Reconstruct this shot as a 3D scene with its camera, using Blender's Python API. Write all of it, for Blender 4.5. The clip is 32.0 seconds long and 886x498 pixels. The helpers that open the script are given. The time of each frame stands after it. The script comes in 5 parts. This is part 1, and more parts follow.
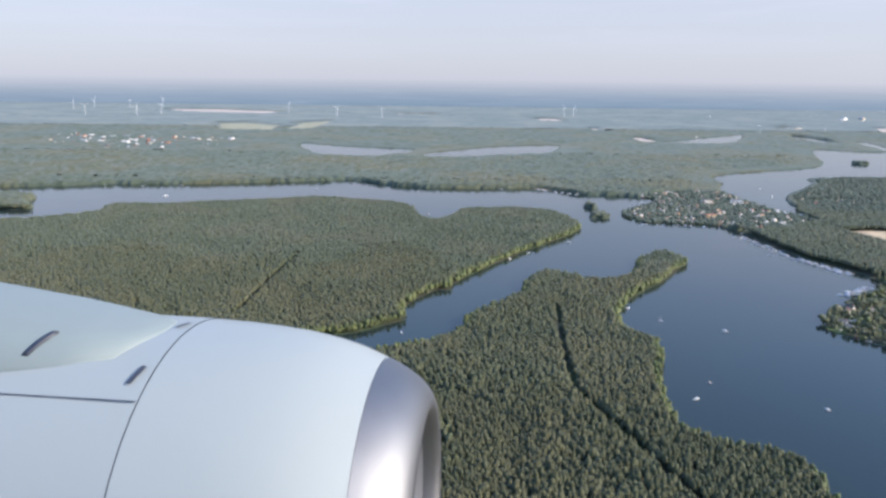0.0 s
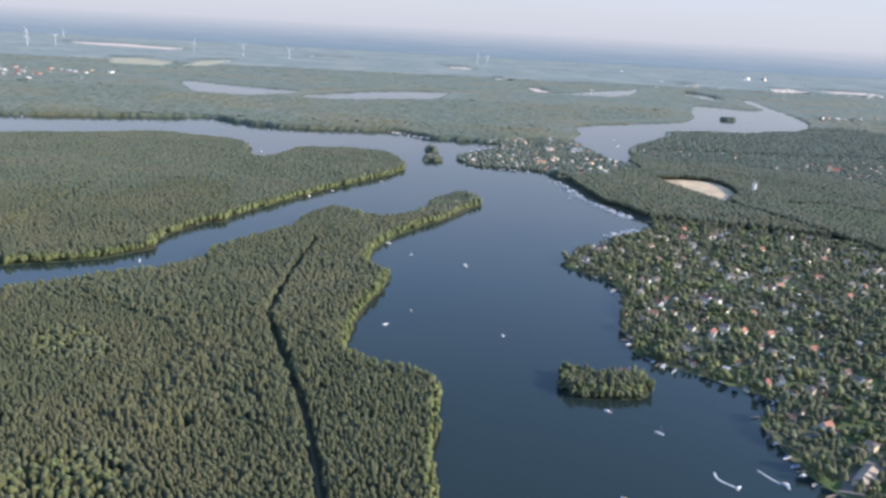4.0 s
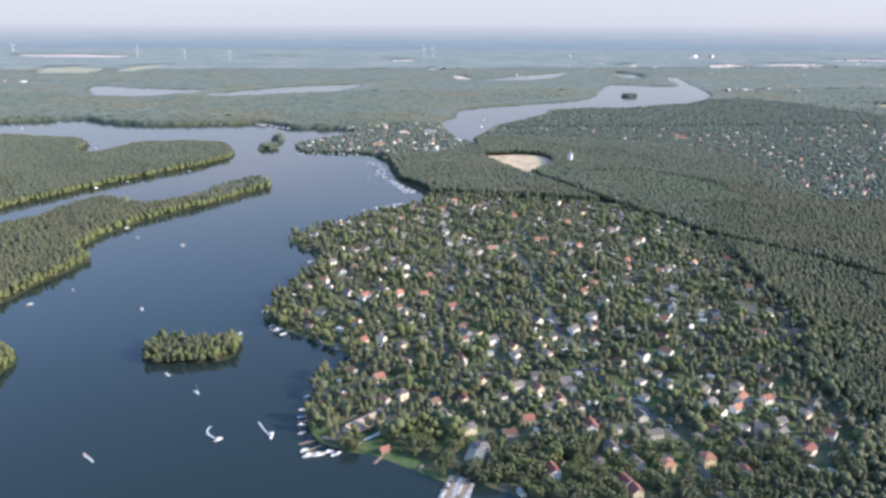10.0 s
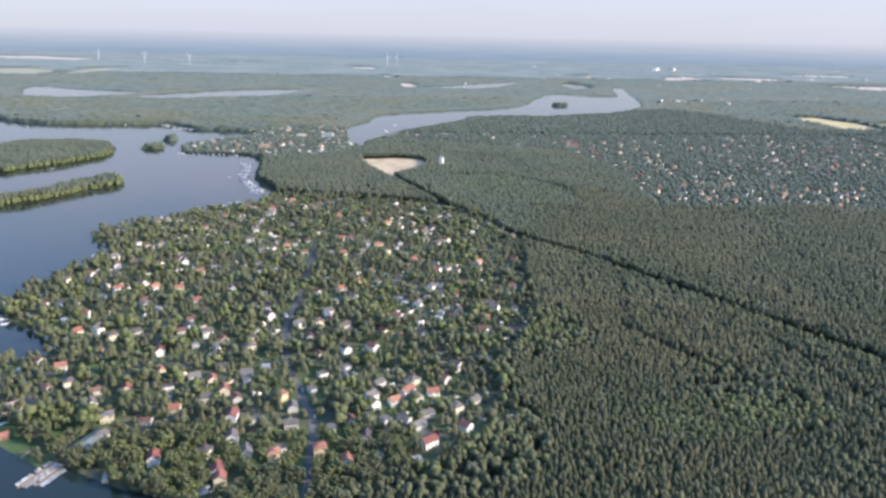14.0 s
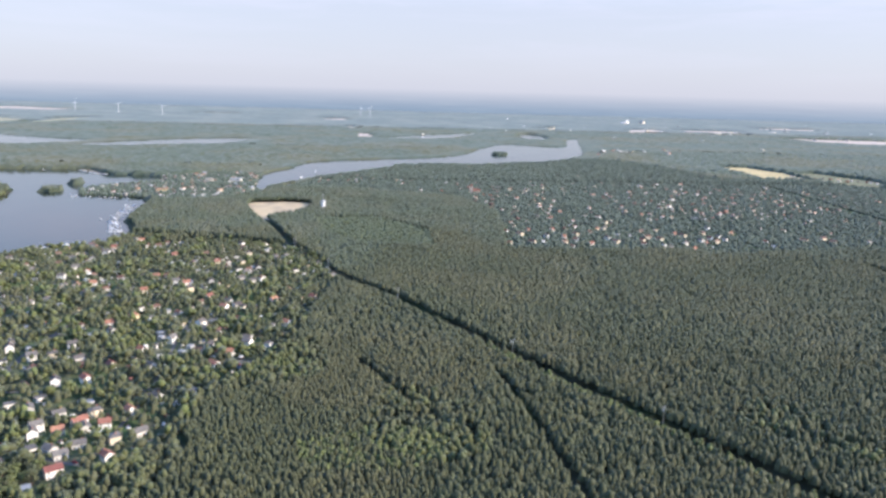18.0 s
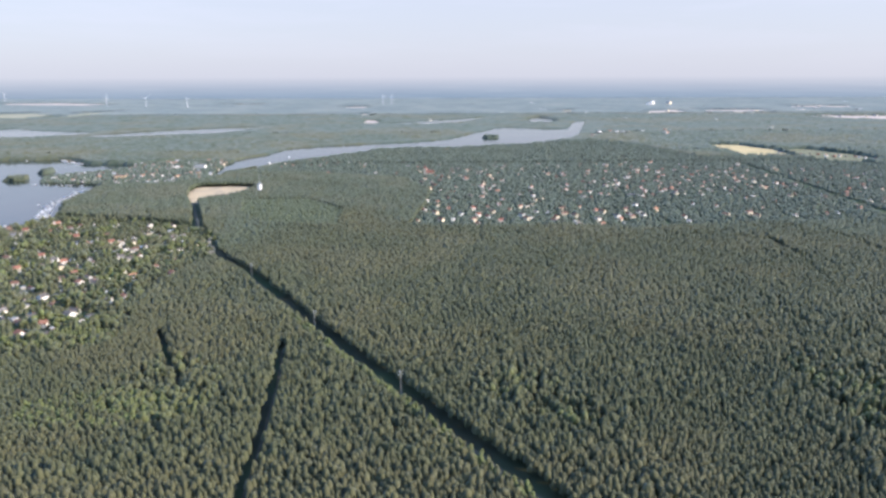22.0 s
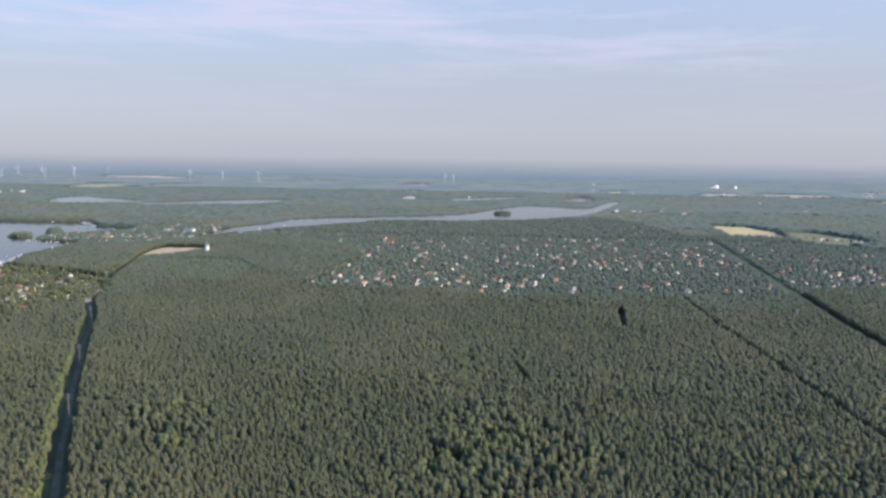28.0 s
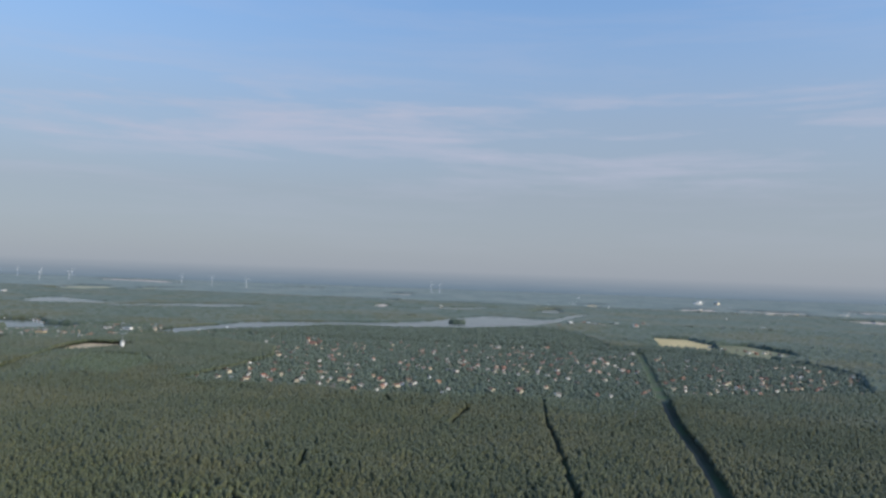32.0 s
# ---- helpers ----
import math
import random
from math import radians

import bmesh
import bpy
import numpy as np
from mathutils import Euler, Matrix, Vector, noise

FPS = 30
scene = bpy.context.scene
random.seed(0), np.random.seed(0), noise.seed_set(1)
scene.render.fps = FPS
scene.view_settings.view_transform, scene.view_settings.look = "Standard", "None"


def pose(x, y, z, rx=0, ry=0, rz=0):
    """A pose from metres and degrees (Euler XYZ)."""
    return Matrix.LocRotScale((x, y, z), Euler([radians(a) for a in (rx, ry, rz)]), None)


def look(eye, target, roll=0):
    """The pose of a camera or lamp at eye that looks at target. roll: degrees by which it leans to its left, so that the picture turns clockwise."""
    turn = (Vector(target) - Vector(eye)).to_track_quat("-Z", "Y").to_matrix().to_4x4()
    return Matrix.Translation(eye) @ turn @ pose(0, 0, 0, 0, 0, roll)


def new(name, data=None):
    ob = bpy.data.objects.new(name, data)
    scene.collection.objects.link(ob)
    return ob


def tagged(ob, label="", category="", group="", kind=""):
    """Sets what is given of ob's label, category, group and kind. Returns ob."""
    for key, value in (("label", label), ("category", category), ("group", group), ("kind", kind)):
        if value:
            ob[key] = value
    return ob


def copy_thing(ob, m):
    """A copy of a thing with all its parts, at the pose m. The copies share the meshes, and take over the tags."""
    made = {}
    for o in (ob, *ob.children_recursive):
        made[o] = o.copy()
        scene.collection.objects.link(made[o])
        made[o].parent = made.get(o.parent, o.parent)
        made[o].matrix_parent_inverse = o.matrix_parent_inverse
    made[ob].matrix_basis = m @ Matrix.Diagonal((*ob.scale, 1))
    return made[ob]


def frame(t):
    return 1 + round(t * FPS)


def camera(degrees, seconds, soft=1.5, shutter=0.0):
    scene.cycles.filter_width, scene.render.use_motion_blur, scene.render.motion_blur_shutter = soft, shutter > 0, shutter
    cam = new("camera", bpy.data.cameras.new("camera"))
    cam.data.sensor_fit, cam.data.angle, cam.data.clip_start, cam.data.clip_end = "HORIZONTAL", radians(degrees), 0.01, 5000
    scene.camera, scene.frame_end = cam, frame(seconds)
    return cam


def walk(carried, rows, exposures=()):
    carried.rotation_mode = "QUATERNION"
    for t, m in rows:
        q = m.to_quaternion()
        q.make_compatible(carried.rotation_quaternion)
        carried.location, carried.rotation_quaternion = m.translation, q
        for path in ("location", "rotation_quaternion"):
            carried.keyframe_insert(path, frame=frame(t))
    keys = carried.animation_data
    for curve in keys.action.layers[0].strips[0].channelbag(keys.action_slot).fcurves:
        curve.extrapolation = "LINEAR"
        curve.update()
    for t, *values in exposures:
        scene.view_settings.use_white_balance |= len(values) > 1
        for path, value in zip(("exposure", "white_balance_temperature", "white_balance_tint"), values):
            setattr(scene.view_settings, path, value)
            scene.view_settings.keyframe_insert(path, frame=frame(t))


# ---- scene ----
EXPOSURES = [(0.0, 1.02, 5400, 11), (6.0, 1.12, 5400, 11), (9.0, 1.19, 5400, 11.5), (13.0, 1.15, 5400, 12), (26.0, 1.14, 5400, 12), (28.0, 0.70, 5400, 10.5), (30.0, 0.45, 5350, 7.0), (32.0, 0.20, 5250, 3.5)]
SKY_STRENGTH, SUN_STRENGTH = 0.165, 3.5
HAZE = (2.06, 1.87, 1.79, 1)
CLOUD = (3.0, 2.62, 2.72, 1)
# streak colours of the far country, haze-blue already mixed in
HAZED_LAND = ((0.30, (0.70, 0.90, 1.06)), (0.52, (0.82, 1.02, 1.17)), (0.64, (0.90, 1.09, 1.21)), (0.74, (1.25, 1.32, 1.36)))
WATER = (0.018, 0.029, 0.027, 1)
cam = camera(61.46, 32.0, soft=3.0)
# seconds, place (the descent is a straight line), turn
ROWS = [
    (0.0, 89.62, 7.37, 187.01, 77.16, -0.60, -0.73),
    (0.5, 108.30, 5.12, 186.15, 77.28, -0.52, -0.89),
    (1.0, 126.97, 2.87, 185.28, 77.52, -0.69, -1.01),
    (1.5, 145.65, 0.62, 184.40, 77.51, -0.99, -0.88),
    (2.0, 164.34, -1.63, 183.54, 76.99, -2.15, -0.77),
    (2.5, 183.02, -3.87, 182.67, 75.40, -2.86, -2.09),
    (3.0, 201.69, -6.12, 181.79, 74.61, -3.21, -2.56),
    (3.5, 220.37, -8.38, 180.93, 73.45, -3.76, -4.83),
    (5.5, 295.09, -17.37, 177.45, 73.90, -0.15, -3.65),
    (6.0, 313.78, -19.61, 176.59, 73.94, 0.80, -4.70),
    (6.5, 332.45, -21.87, 175.71, 72.07, -0.41, -5.15),
    (7.0, 351.13, -24.12, 174.85, 71.80, -0.32, -5.62),
    (7.5, 369.81, -26.36, 173.98, 71.20, -0.06, -6.56),
    (8.0, 388.50, -28.61, 173.11, 70.46, -1.08, -6.44),
    (8.5, 407.17, -30.86, 172.24, 72.28, -0.65, -6.54),
    (9.0, 425.85, -33.10, 171.37, 72.37, -0.28, -6.13),
    (9.5, 444.53, -35.35, 170.50, 73.36, -0.04, -6.05),
    (10.0, 463.22, -37.61, 169.64, 73.20, -0.15, -5.80),
    (10.5, 481.89, -39.86, 168.76, 73.55, -0.34, -5.62),
    (11.0, 500.57, -42.10, 167.90, 74.58, -0.42, -5.60),
    (11.5, 519.25, -44.35, 167.03, 75.11, -0.73, -5.57),
    (12.0, 537.94, -46.60, 166.15, 75.14, -0.31, -5.82),
    (12.5, 556.61, -48.84, 165.29, 74.64, -0.64, -6.00),
    (13.0, 575.29, -51.10, 164.42, 74.39, -0.61, -6.30),
    (13.5, 593.97, -53.35, 163.56, 74.14, -0.98, -6.30),
    (14.0, 612.66, -55.60, 162.68, 73.96, -1.18, -6.30),
    (14.5, 631.33, -57.84, 161.81, 73.88, -1.46, -6.18),
    (16.5, 706.05, -66.84, 158.34, 75.52, -1.50, -5.72),
    (17.0, 724.73, -69.09, 157.47, 76.18, -0.71, -5.78),
    (17.5, 743.41, -71.34, 156.60, 77.13, -1.16, -5.81),
    (18.0, 762.10, -73.58, 155.73, 77.93, -1.48, -6.19),
    (18.5, 780.77, -75.83, 154.86, 77.34, -1.06, -6.46),
    (19.0, 799.45, -78.08, 153.99, 76.58, -0.93, -6.49),
    (19.5, 818.13, -80.33, 153.12, 75.85, -1.12, -6.39),
    (20.0, 836.82, -82.58, 152.26, 75.54, -1.10, -6.28),
    (20.5, 855.49, -84.83, 151.39, 75.30, -0.92, -6.20),
    (21.0, 874.17, -87.08, 150.51, 74.94, -0.63, -6.17),
    (21.5, 892.85, -89.32, 149.65, 75.31, -0.19, -4.25),
    (22.0, 911.52, -91.57, 148.78, 76.97, 0.15, -2.42),
    (22.5, 930.21, -93.82, 147.90, 74.71, 0.39, -1.55),
    (23.0, 948.89, -96.07, 147.04, 75.06, 0.29, 0.38),
    (23.5, 967.57, -98.32, 146.17, 74.52, 0.66, 1.04),
    (24.0, 986.24, -100.57, 145.31, 73.72, 0.33, 0.88),
    (24.5, 1004.93, -102.82, 144.43, 74.21, 0.10, 0.77),
    (25.0, 1023.61, -105.06, 143.56, 76.23, -0.10, 2.20),
    (25.5, 1042.29, -107.31, 142.70, 77.43, 0.17, 3.67),
    (27.5, 1117.01, -116.31, 139.22, 83.02, -0.12, 5.05),
    (28.0, 1135.68, -118.56, 138.35, 83.06, -0.78, 5.45),
    (28.5, 1154.37, -120.80, 137.48, 85.79, -1.66, 6.12),
    (29.0, 1173.05, -123.06, 136.61, 86.45, -1.63, 6.61),
    (29.5, 1191.73, -125.31, 135.75, 87.64, -1.44, 6.49),
    (30.0, 1210.40, -127.55, 134.87, 89.11, -1.60, 6.64),
    (30.5, 1229.09, -129.80, 134.01, 90.26, -1.62, 6.42),
    (31.0, 1247.77, -132.05, 133.14, 91.16, -2.03, 6.14),
    (31.5, 1266.45, -134.30, 132.26, 91.53, -1.76, 6.18),
    (32.0, 1285.12, -136.54, 131.40, 91.66, -2.05, 6.50),
]
walk(cam, [(t, pose(x, y, z, rx, ry, rz)) for t, x, y, z, rx, ry, rz in ROWS], EXPOSURES)

# ---- world, sun ----
SUN_AZ, SUN_EL = 106.0, 24.0          # degrees, clockwise from +y; height
world = bpy.data.worlds.new("sky")
scene.world = world
world.use_nodes = True
nt = world.node_tree
nt.nodes.clear()


def node(tree, kind, **props):
    n = tree.nodes.new(kind)
    for k, v in props.items():
        if k in n.inputs:
            n.inputs[k].default_value = v
    return n


w_out = nt.nodes.new("ShaderNodeOutputWorld")
w_bg = nt.nodes.new("ShaderNodeBackground")
w_bg.inputs["Strength"].default_value = SKY_STRENGTH
sky = nt.nodes.new("ShaderNodeTexSky")
sky.sky_type = "NISHITA"
sky.sun_disc = False
sky.sun_elevation, sky.sun_rotation = radians(SUN_EL), radians(SUN_AZ)
sky.altitude, sky.air_density, sky.dust_density, sky.ozone_density = 150, 1.0, 1.2, 2.0
w_co = nt.nodes.new("ShaderNodeTexCoord")
w_sep = nt.nodes.new("ShaderNodeSeparateXYZ")
nt.links.new(w_co.outputs["Generated"], w_sep.inputs[0])
# thin streaks of evening cloud
w_map = nt.nodes.new("ShaderNodeMapping")
w_map.inputs["Scale"].default_value = (2.2, 2.2, 21.0)
w_map.inputs["Location"].default_value = (0.4, 0.1, 0.35)
nt.links.new(w_co.outputs["Generated"], w_map.inputs[0])
w_noise = nt.nodes.new("ShaderNodeTexNoise")
for key, value in (("Scale", 1.5), ("Detail", 6.0), ("Roughness", 0.62), ("Distortion", 0.3)):
    w_noise.inputs[key].default_value = value
nt.links.new(w_map.outputs[0], w_noise.inputs["Vector"])
w_cl = nt.nodes.new("ShaderNodeValToRGB")
w_cl.color_ramp.elements[0].position, w_cl.color_ramp.elements[1].position = 0.46, 0.66
nt.links.new(w_noise.outputs["Fac"], w_cl.inputs[0])
w_band = nt.nodes.new("ShaderNodeValToRGB")       # clouds live between 3 and 20 degrees up
for pos, val in ((0.0, 0.0), (0.09, 0.15), (0.15, 0.7), (0.215, 0.75), (0.25, 0.15), (0.40, 0.10), (0.6, 0.0)):
    e = w_band.color_ramp.elements.new(pos) if pos not in (0.0,) else w_band.color_ramp.elements[0]
    e.position, e.color = pos, (val, val, val, 1)
w_band.color_ramp.elements[-1].color = (0, 0, 0, 1)
nt.links.new(w_sep.outputs["Z"], w_band.inputs[0])
w_mul = nt.nodes.new("ShaderNodeMath")
w_mul.operation = "MULTIPLY"
nt.links.new(w_cl.outputs[0], w_mul.inputs[0])
nt.links.new(w_band.outputs[0], w_mul.inputs[1])
w_mixc = nt.nodes.new("ShaderNodeMix")
w_mixc.data_type = "RGBA"
w_mixc.inputs["B"].default_value = CLOUD
nt.links.new(w_mul.outputs[0], w_mixc.inputs["Factor"])
# the pale haze painted on the horizon, and the haze-blue far country painted below it
w_hz = nt.nodes.new("ShaderNodeValToRGB")
w_hz.color_ramp.elements[0].position, w_hz.color_ramp.elements[0].color = 0.0, (0.92, 0.92, 0.92, 1)
w_hz.color_ramp.elements[1].position, w_hz.color_ramp.elements[1].color = 0.62, (0.0, 0.0, 0.0, 1)
e = w_hz.color_ramp.elements.new(0.10)
e.color = (0.89, 0.89, 0.89, 1)
e = w_hz.color_ramp.elements.new(0.20)
e.color = (0.70, 0.70, 0.70, 1)
e = w_hz.color_ramp.elements.new(0.34)
e.color = (0.24, 0.24, 0.24, 1)
nt.links.new(w_sep.outputs["Z"], w_hz.inputs[0])
w_mixh = nt.nodes.new("ShaderNodeMix")
w_mixh.data_type = "RGBA"
w_mixh.inputs["B"].default_value = HAZE
nt.links.new(w_hz.outputs[0], w_mixh.inputs["Factor"])
nt.links.new(sky.outputs[0], w_mixh.inputs["A"])
nt.links.new(w_mixh.outputs["Result"], w_mixc.inputs["A"])
w_land = nt.nodes.new("ShaderNodeValToRGB")       # how much of the far country shows through the painted haze, by the depth below the horizon
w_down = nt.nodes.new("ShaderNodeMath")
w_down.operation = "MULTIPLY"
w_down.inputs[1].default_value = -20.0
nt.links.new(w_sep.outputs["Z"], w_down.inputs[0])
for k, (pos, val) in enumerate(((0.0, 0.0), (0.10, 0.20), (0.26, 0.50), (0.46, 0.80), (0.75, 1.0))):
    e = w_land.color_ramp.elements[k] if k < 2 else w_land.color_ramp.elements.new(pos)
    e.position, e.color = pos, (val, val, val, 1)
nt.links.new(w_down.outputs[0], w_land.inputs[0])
w_lmap = nt.nodes.new("ShaderNodeMapping")        # painted streaks for woods and open fields, drawn out by the flat view
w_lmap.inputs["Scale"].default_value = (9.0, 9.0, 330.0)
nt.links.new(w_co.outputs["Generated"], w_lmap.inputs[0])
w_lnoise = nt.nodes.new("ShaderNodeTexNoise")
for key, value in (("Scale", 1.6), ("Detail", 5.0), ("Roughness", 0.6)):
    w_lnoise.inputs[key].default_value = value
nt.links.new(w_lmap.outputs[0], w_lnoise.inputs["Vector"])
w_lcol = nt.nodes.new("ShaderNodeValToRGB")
for k, (pos, col) in enumerate(HAZED_LAND):
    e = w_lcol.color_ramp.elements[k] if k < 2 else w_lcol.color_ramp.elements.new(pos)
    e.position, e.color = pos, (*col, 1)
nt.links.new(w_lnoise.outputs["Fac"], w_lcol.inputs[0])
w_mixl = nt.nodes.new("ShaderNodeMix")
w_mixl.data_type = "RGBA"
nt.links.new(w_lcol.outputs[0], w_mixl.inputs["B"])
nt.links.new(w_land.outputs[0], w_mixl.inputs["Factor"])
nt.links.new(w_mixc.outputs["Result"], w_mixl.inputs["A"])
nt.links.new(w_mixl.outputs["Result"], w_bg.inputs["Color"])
nt.links.new(w_bg.outputs[0], w_out.inputs[0])

sun = new("sun", bpy.data.lights.new("sun", "SUN"))
sun.data.energy, sun.data.angle, sun.data.color = SUN_STRENGTH, radians(0.6), (1.0, 0.78, 0.53)
a, h = radians(SUN_AZ), radians(SUN_EL)
sun.matrix_world = look((math.sin(a) * math.cos(h) * 800, math.cos(a) * math.cos(h) * 800, math.sin(h) * 800), (0, 0, 0))


# ---- materials ----
def material(name, base, rough=0.8, second=None, scale=1.0, detail=4.0, metal=0.0, bump=0.0, bump_scale=None, per="none",
             spread=0.0, sheen=0.0, patch=None, patch_scale=0.01, spec=0.5, coords="Object"):
    """A procedural surface: two colours mixed by noise, larger patches, spread per piece, and fine relief."""
    m = bpy.data.materials.new(name)
    m.use_nodes = True
    t = m.node_tree
    b = t.nodes["Principled BSDF"]
    b.inputs["Roughness"].default_value, b.inputs["Metallic"].default_value = rough, metal
    b.inputs["Specular IOR Level"].default_value = spec
    co = t.nodes.new("ShaderNodeTexCoord").outputs["Object"] if coords == "Object" else t.nodes.new("ShaderNodeNewGeometry").outputs["Position"]
    n1 = node(t, "ShaderNodeTexNoise", Scale=scale, Detail=detail, Roughness=0.6)
    t.links.new(co, n1.inputs["Vector"])
    ramp = t.nodes.new("ShaderNodeValToRGB")
    ramp.color_ramp.elements[0].position, ramp.color_ramp.elements[1].position = 0.36, 0.66
    ramp.color_ramp.elements[0].color = (*base, 1)
    ramp.color_ramp.elements[1].color = (*(second or tuple(min(1, c * 1.25) for c in base)), 1)
    t.links.new(n1.outputs["Fac"], ramp.inputs[0])
    colour = ramp.outputs[0]
    if patch:
        n2 = node(t, "ShaderNodeTexNoise", Scale=patch_scale, Detail=3.0, Roughness=0.55)
        t.links.new(t.nodes.new("ShaderNodeNewGeometry").outputs["Position"], n2.inputs["Vector"])
        r2 = t.nodes.new("ShaderNodeValToRGB")
        r2.color_ramp.elements[0].position, r2.color_ramp.elements[1].position = 0.47, 0.60
        t.links.new(n2.outputs["Fac"], r2.inputs[0])
        mix = t.nodes.new("ShaderNodeMix")
        mix.data_type = "RGBA"
        mix.inputs["B"].default_value = (*patch, 1)
        t.links.new(r2.outputs[0], mix.inputs["Factor"])
        t.links.new(colour, mix.inputs["A"])
        colour = mix.outputs["Result"]
    if per != "none":
        src = t.nodes.new("ShaderNodeNewGeometry").outputs["Random Per Island"] if per == "island" else t.nodes.new("ShaderNodeObjectInfo").outputs["Random"]
        hsv = t.nodes.new("ShaderNodeHueSaturation")
        for key, lo, hi in (("Value", 1 - spread, 1 + spread), ("Hue", 0.5 - spread * 0.05, 0.5 + spread * 0.035)):
            mr = t.nodes.new("ShaderNodeMapRange")
            mr.inputs["To Min"].default_value, mr.inputs["To Max"].default_value = lo, hi
            t.links.new(src, mr.inputs["Value"])
            t.links.new(mr.outputs[0], hsv.inputs[key])
        t.links.new(colour, hsv.inputs["Color"])
        colour = hsv.outputs[0]
    t.links.new(colour, b.inputs["Base Color"])
    # a cool sheen stands in for haze on foliage seen at flat angles
    if sheen:
        b.inputs["Sheen Weight"].default_value, b.inputs["Sheen Roughness"].default_value = sheen, 0.5
        b.inputs["Sheen Tint"].default_value = (0.76, 0.88, 0.92, 1)
    if bump:
        n3 = node(t, "ShaderNodeTexNoise", Scale=bump_scale or scale * 3, Detail=3.0)
        t.links.new(co, n3.inputs["Vector"])
        bp = t.nodes.new("ShaderNodeBump")
        bp.inputs["Strength"].default_value = bump
        t.links.new(n3.outputs["Fac"], bp.inputs["Height"])
        t.links.new(bp.outputs[0], b.inputs["Normal"])
    return m


PINE = material("pine_needles", (0.054, 0.062, 0.027), 0.75, (0.085, 0.089, 0.039), 0.9, per="island", spread=0.11, sheen=0.18, patch=(0.086, 0.086, 0.038), patch_scale=0.011, spec=0.25)
YOUNG_PINE = material("young_pine_needles", (0.060, 0.076, 0.032), 0.75, (0.086, 0.098, 0.042), 0.9, per="island", spread=0.10, sheen=0.23, spec=0.25)
# the pine colour again, greyed to stand for haze in the middle distance
HAZED_PINE = material("haze_tinted_pine_needles", (0.053, 0.066, 0.032), 0.75, (0.083, 0.093, 0.045), 0.9, per="island", spread=0.11, sheen=0.20, patch=(0.086, 0.088, 0.044), patch_scale=0.011, spec=0.25)
# leaves of the farther villages, with distance haze mixed into the colour
HAZY_LEAF = material("haze_tinted_leaves", (0.060, 0.078, 0.050), 0.75, (0.098, 0.114, 0.074), 0.8, per="island", spread=0.18, sheen=0.22, spec=0.25)
LEAF = material("broad_leaves", (0.058, 0.066, 0.027), 0.7, (0.098, 0.102, 0.042), 0.8, per="island", spread=0.26, sheen=0.20, patch=(0.090, 0.100, 0.030), patch_scale=0.03, spec=0.3)
# lighter, yellower leaves: low sunlight painted into the colour
SUNLIT_LEAF = material("sunlit_leaves", (0.080, 0.098, 0.028), 0.7, (0.120, 0.132, 0.042), 0.8, per="island", spread=0.24, sheen=0.13, spec=0.3)
# distance haze is painted into these two canopy colours as blue-grey
CANOPY = material("haze_tinted_canopy", (0.060, 0.080, 0.052), 0.8, (0.096, 0.114, 0.078), 0.05, detail=8.0, sheen=0.125, patch=(0.098, 0.098, 0.052), patch_scale=0.004, spec=0.2, bump=0.8, bump_scale=0.22)
FAR_CANOPY = material("haze_blue_canopy", (0.052, 0.072, 0.066), 0.85, (0.090, 0.112, 0.100), 0.02, detail=9.0, sheen=0.19, patch=(0.122, 0.132, 0.108), patch_scale=0.0045, spec=0.2, bump=0.9, bump_scale=0.06)
BARK = material("bark", (0.11, 0.075, 0.05), 0.9, (0.20, 0.13, 0.085), 2.0, bump=0.4)
SOIL = material("woodland_floor", (0.042, 0.048, 0.024), 0.95, (0.075, 0.072, 0.038), 0.05, detail=8.0, patch=(0.06, 0.085, 0.03), patch_scale=0.012)
LAWN = material("lawn", (0.050, 0.092, 0.024), 0.9, (0.085, 0.125, 0.038), 0.25, detail=8.0, patch=(0.10, 0.12, 0.05), patch_scale=0.12)
GARDEN = material("garden_ground", (0.055, 0.085, 0.030), 0.95, (0.14, 0.13, 0.085), 0.11, detail=8.0, patch=(0.075, 0.115, 0.035), patch_scale=0.03)
SAND = material("sand", (0.50, 0.39, 0.23), 0.95, (0.62, 0.49, 0.30), 0.05, detail=7.0, patch=(0.42, 0.33, 0.22), patch_scale=0.04)
STUBBLE = material("stubble_field", (0.50, 0.40, 0.19), 0.95, (0.62, 0.50, 0.25), 0.02, detail=6.0)
MEADOW = material("dry_meadow", (0.15, 0.16, 0.08), 0.95, (0.23, 0.22, 0.12), 0.02, detail=6.0)
PALE_MEADOW = material("ripe_grassland", (0.30, 0.29, 0.19), 0.95, (0.38, 0.36, 0.24), 0.02, detail=6.0)
PALE_FIELD = material("pale_field", (0.50, 0.42, 0.34), 0.95, (0.60, 0.50, 0.42), 0.01, detail=5.0)
ASPHALT = material("asphalt", (0.10, 0.10, 0.10), 0.9, (0.16, 0.15, 0.14), 0.3)
PAVING = material("paving", (0.12, 0.11, 0.10), 0.9, (0.19, 0.175, 0.155), 0.5, detail=7.0, patch=(0.15, 0.15, 0.12), patch_scale=0.15)
TRACK = material("sandy_track", (0.09, 0.085, 0.055), 0.95, (0.16, 0.14, 0.09), 0.15)
WHITE = material("white_paint", (0.78, 0.77, 0.74), 0.45, (0.84, 0.83, 0.80), 0.6)
CREAM = material("cream_render", (0.70, 0.60, 0.42), 0.85, (0.76, 0.66, 0.48), 0.5)
GREYW = material("grey_render", (0.54, 0.51, 0.46), 0.85, (0.62, 0.59, 0.53), 0.5)
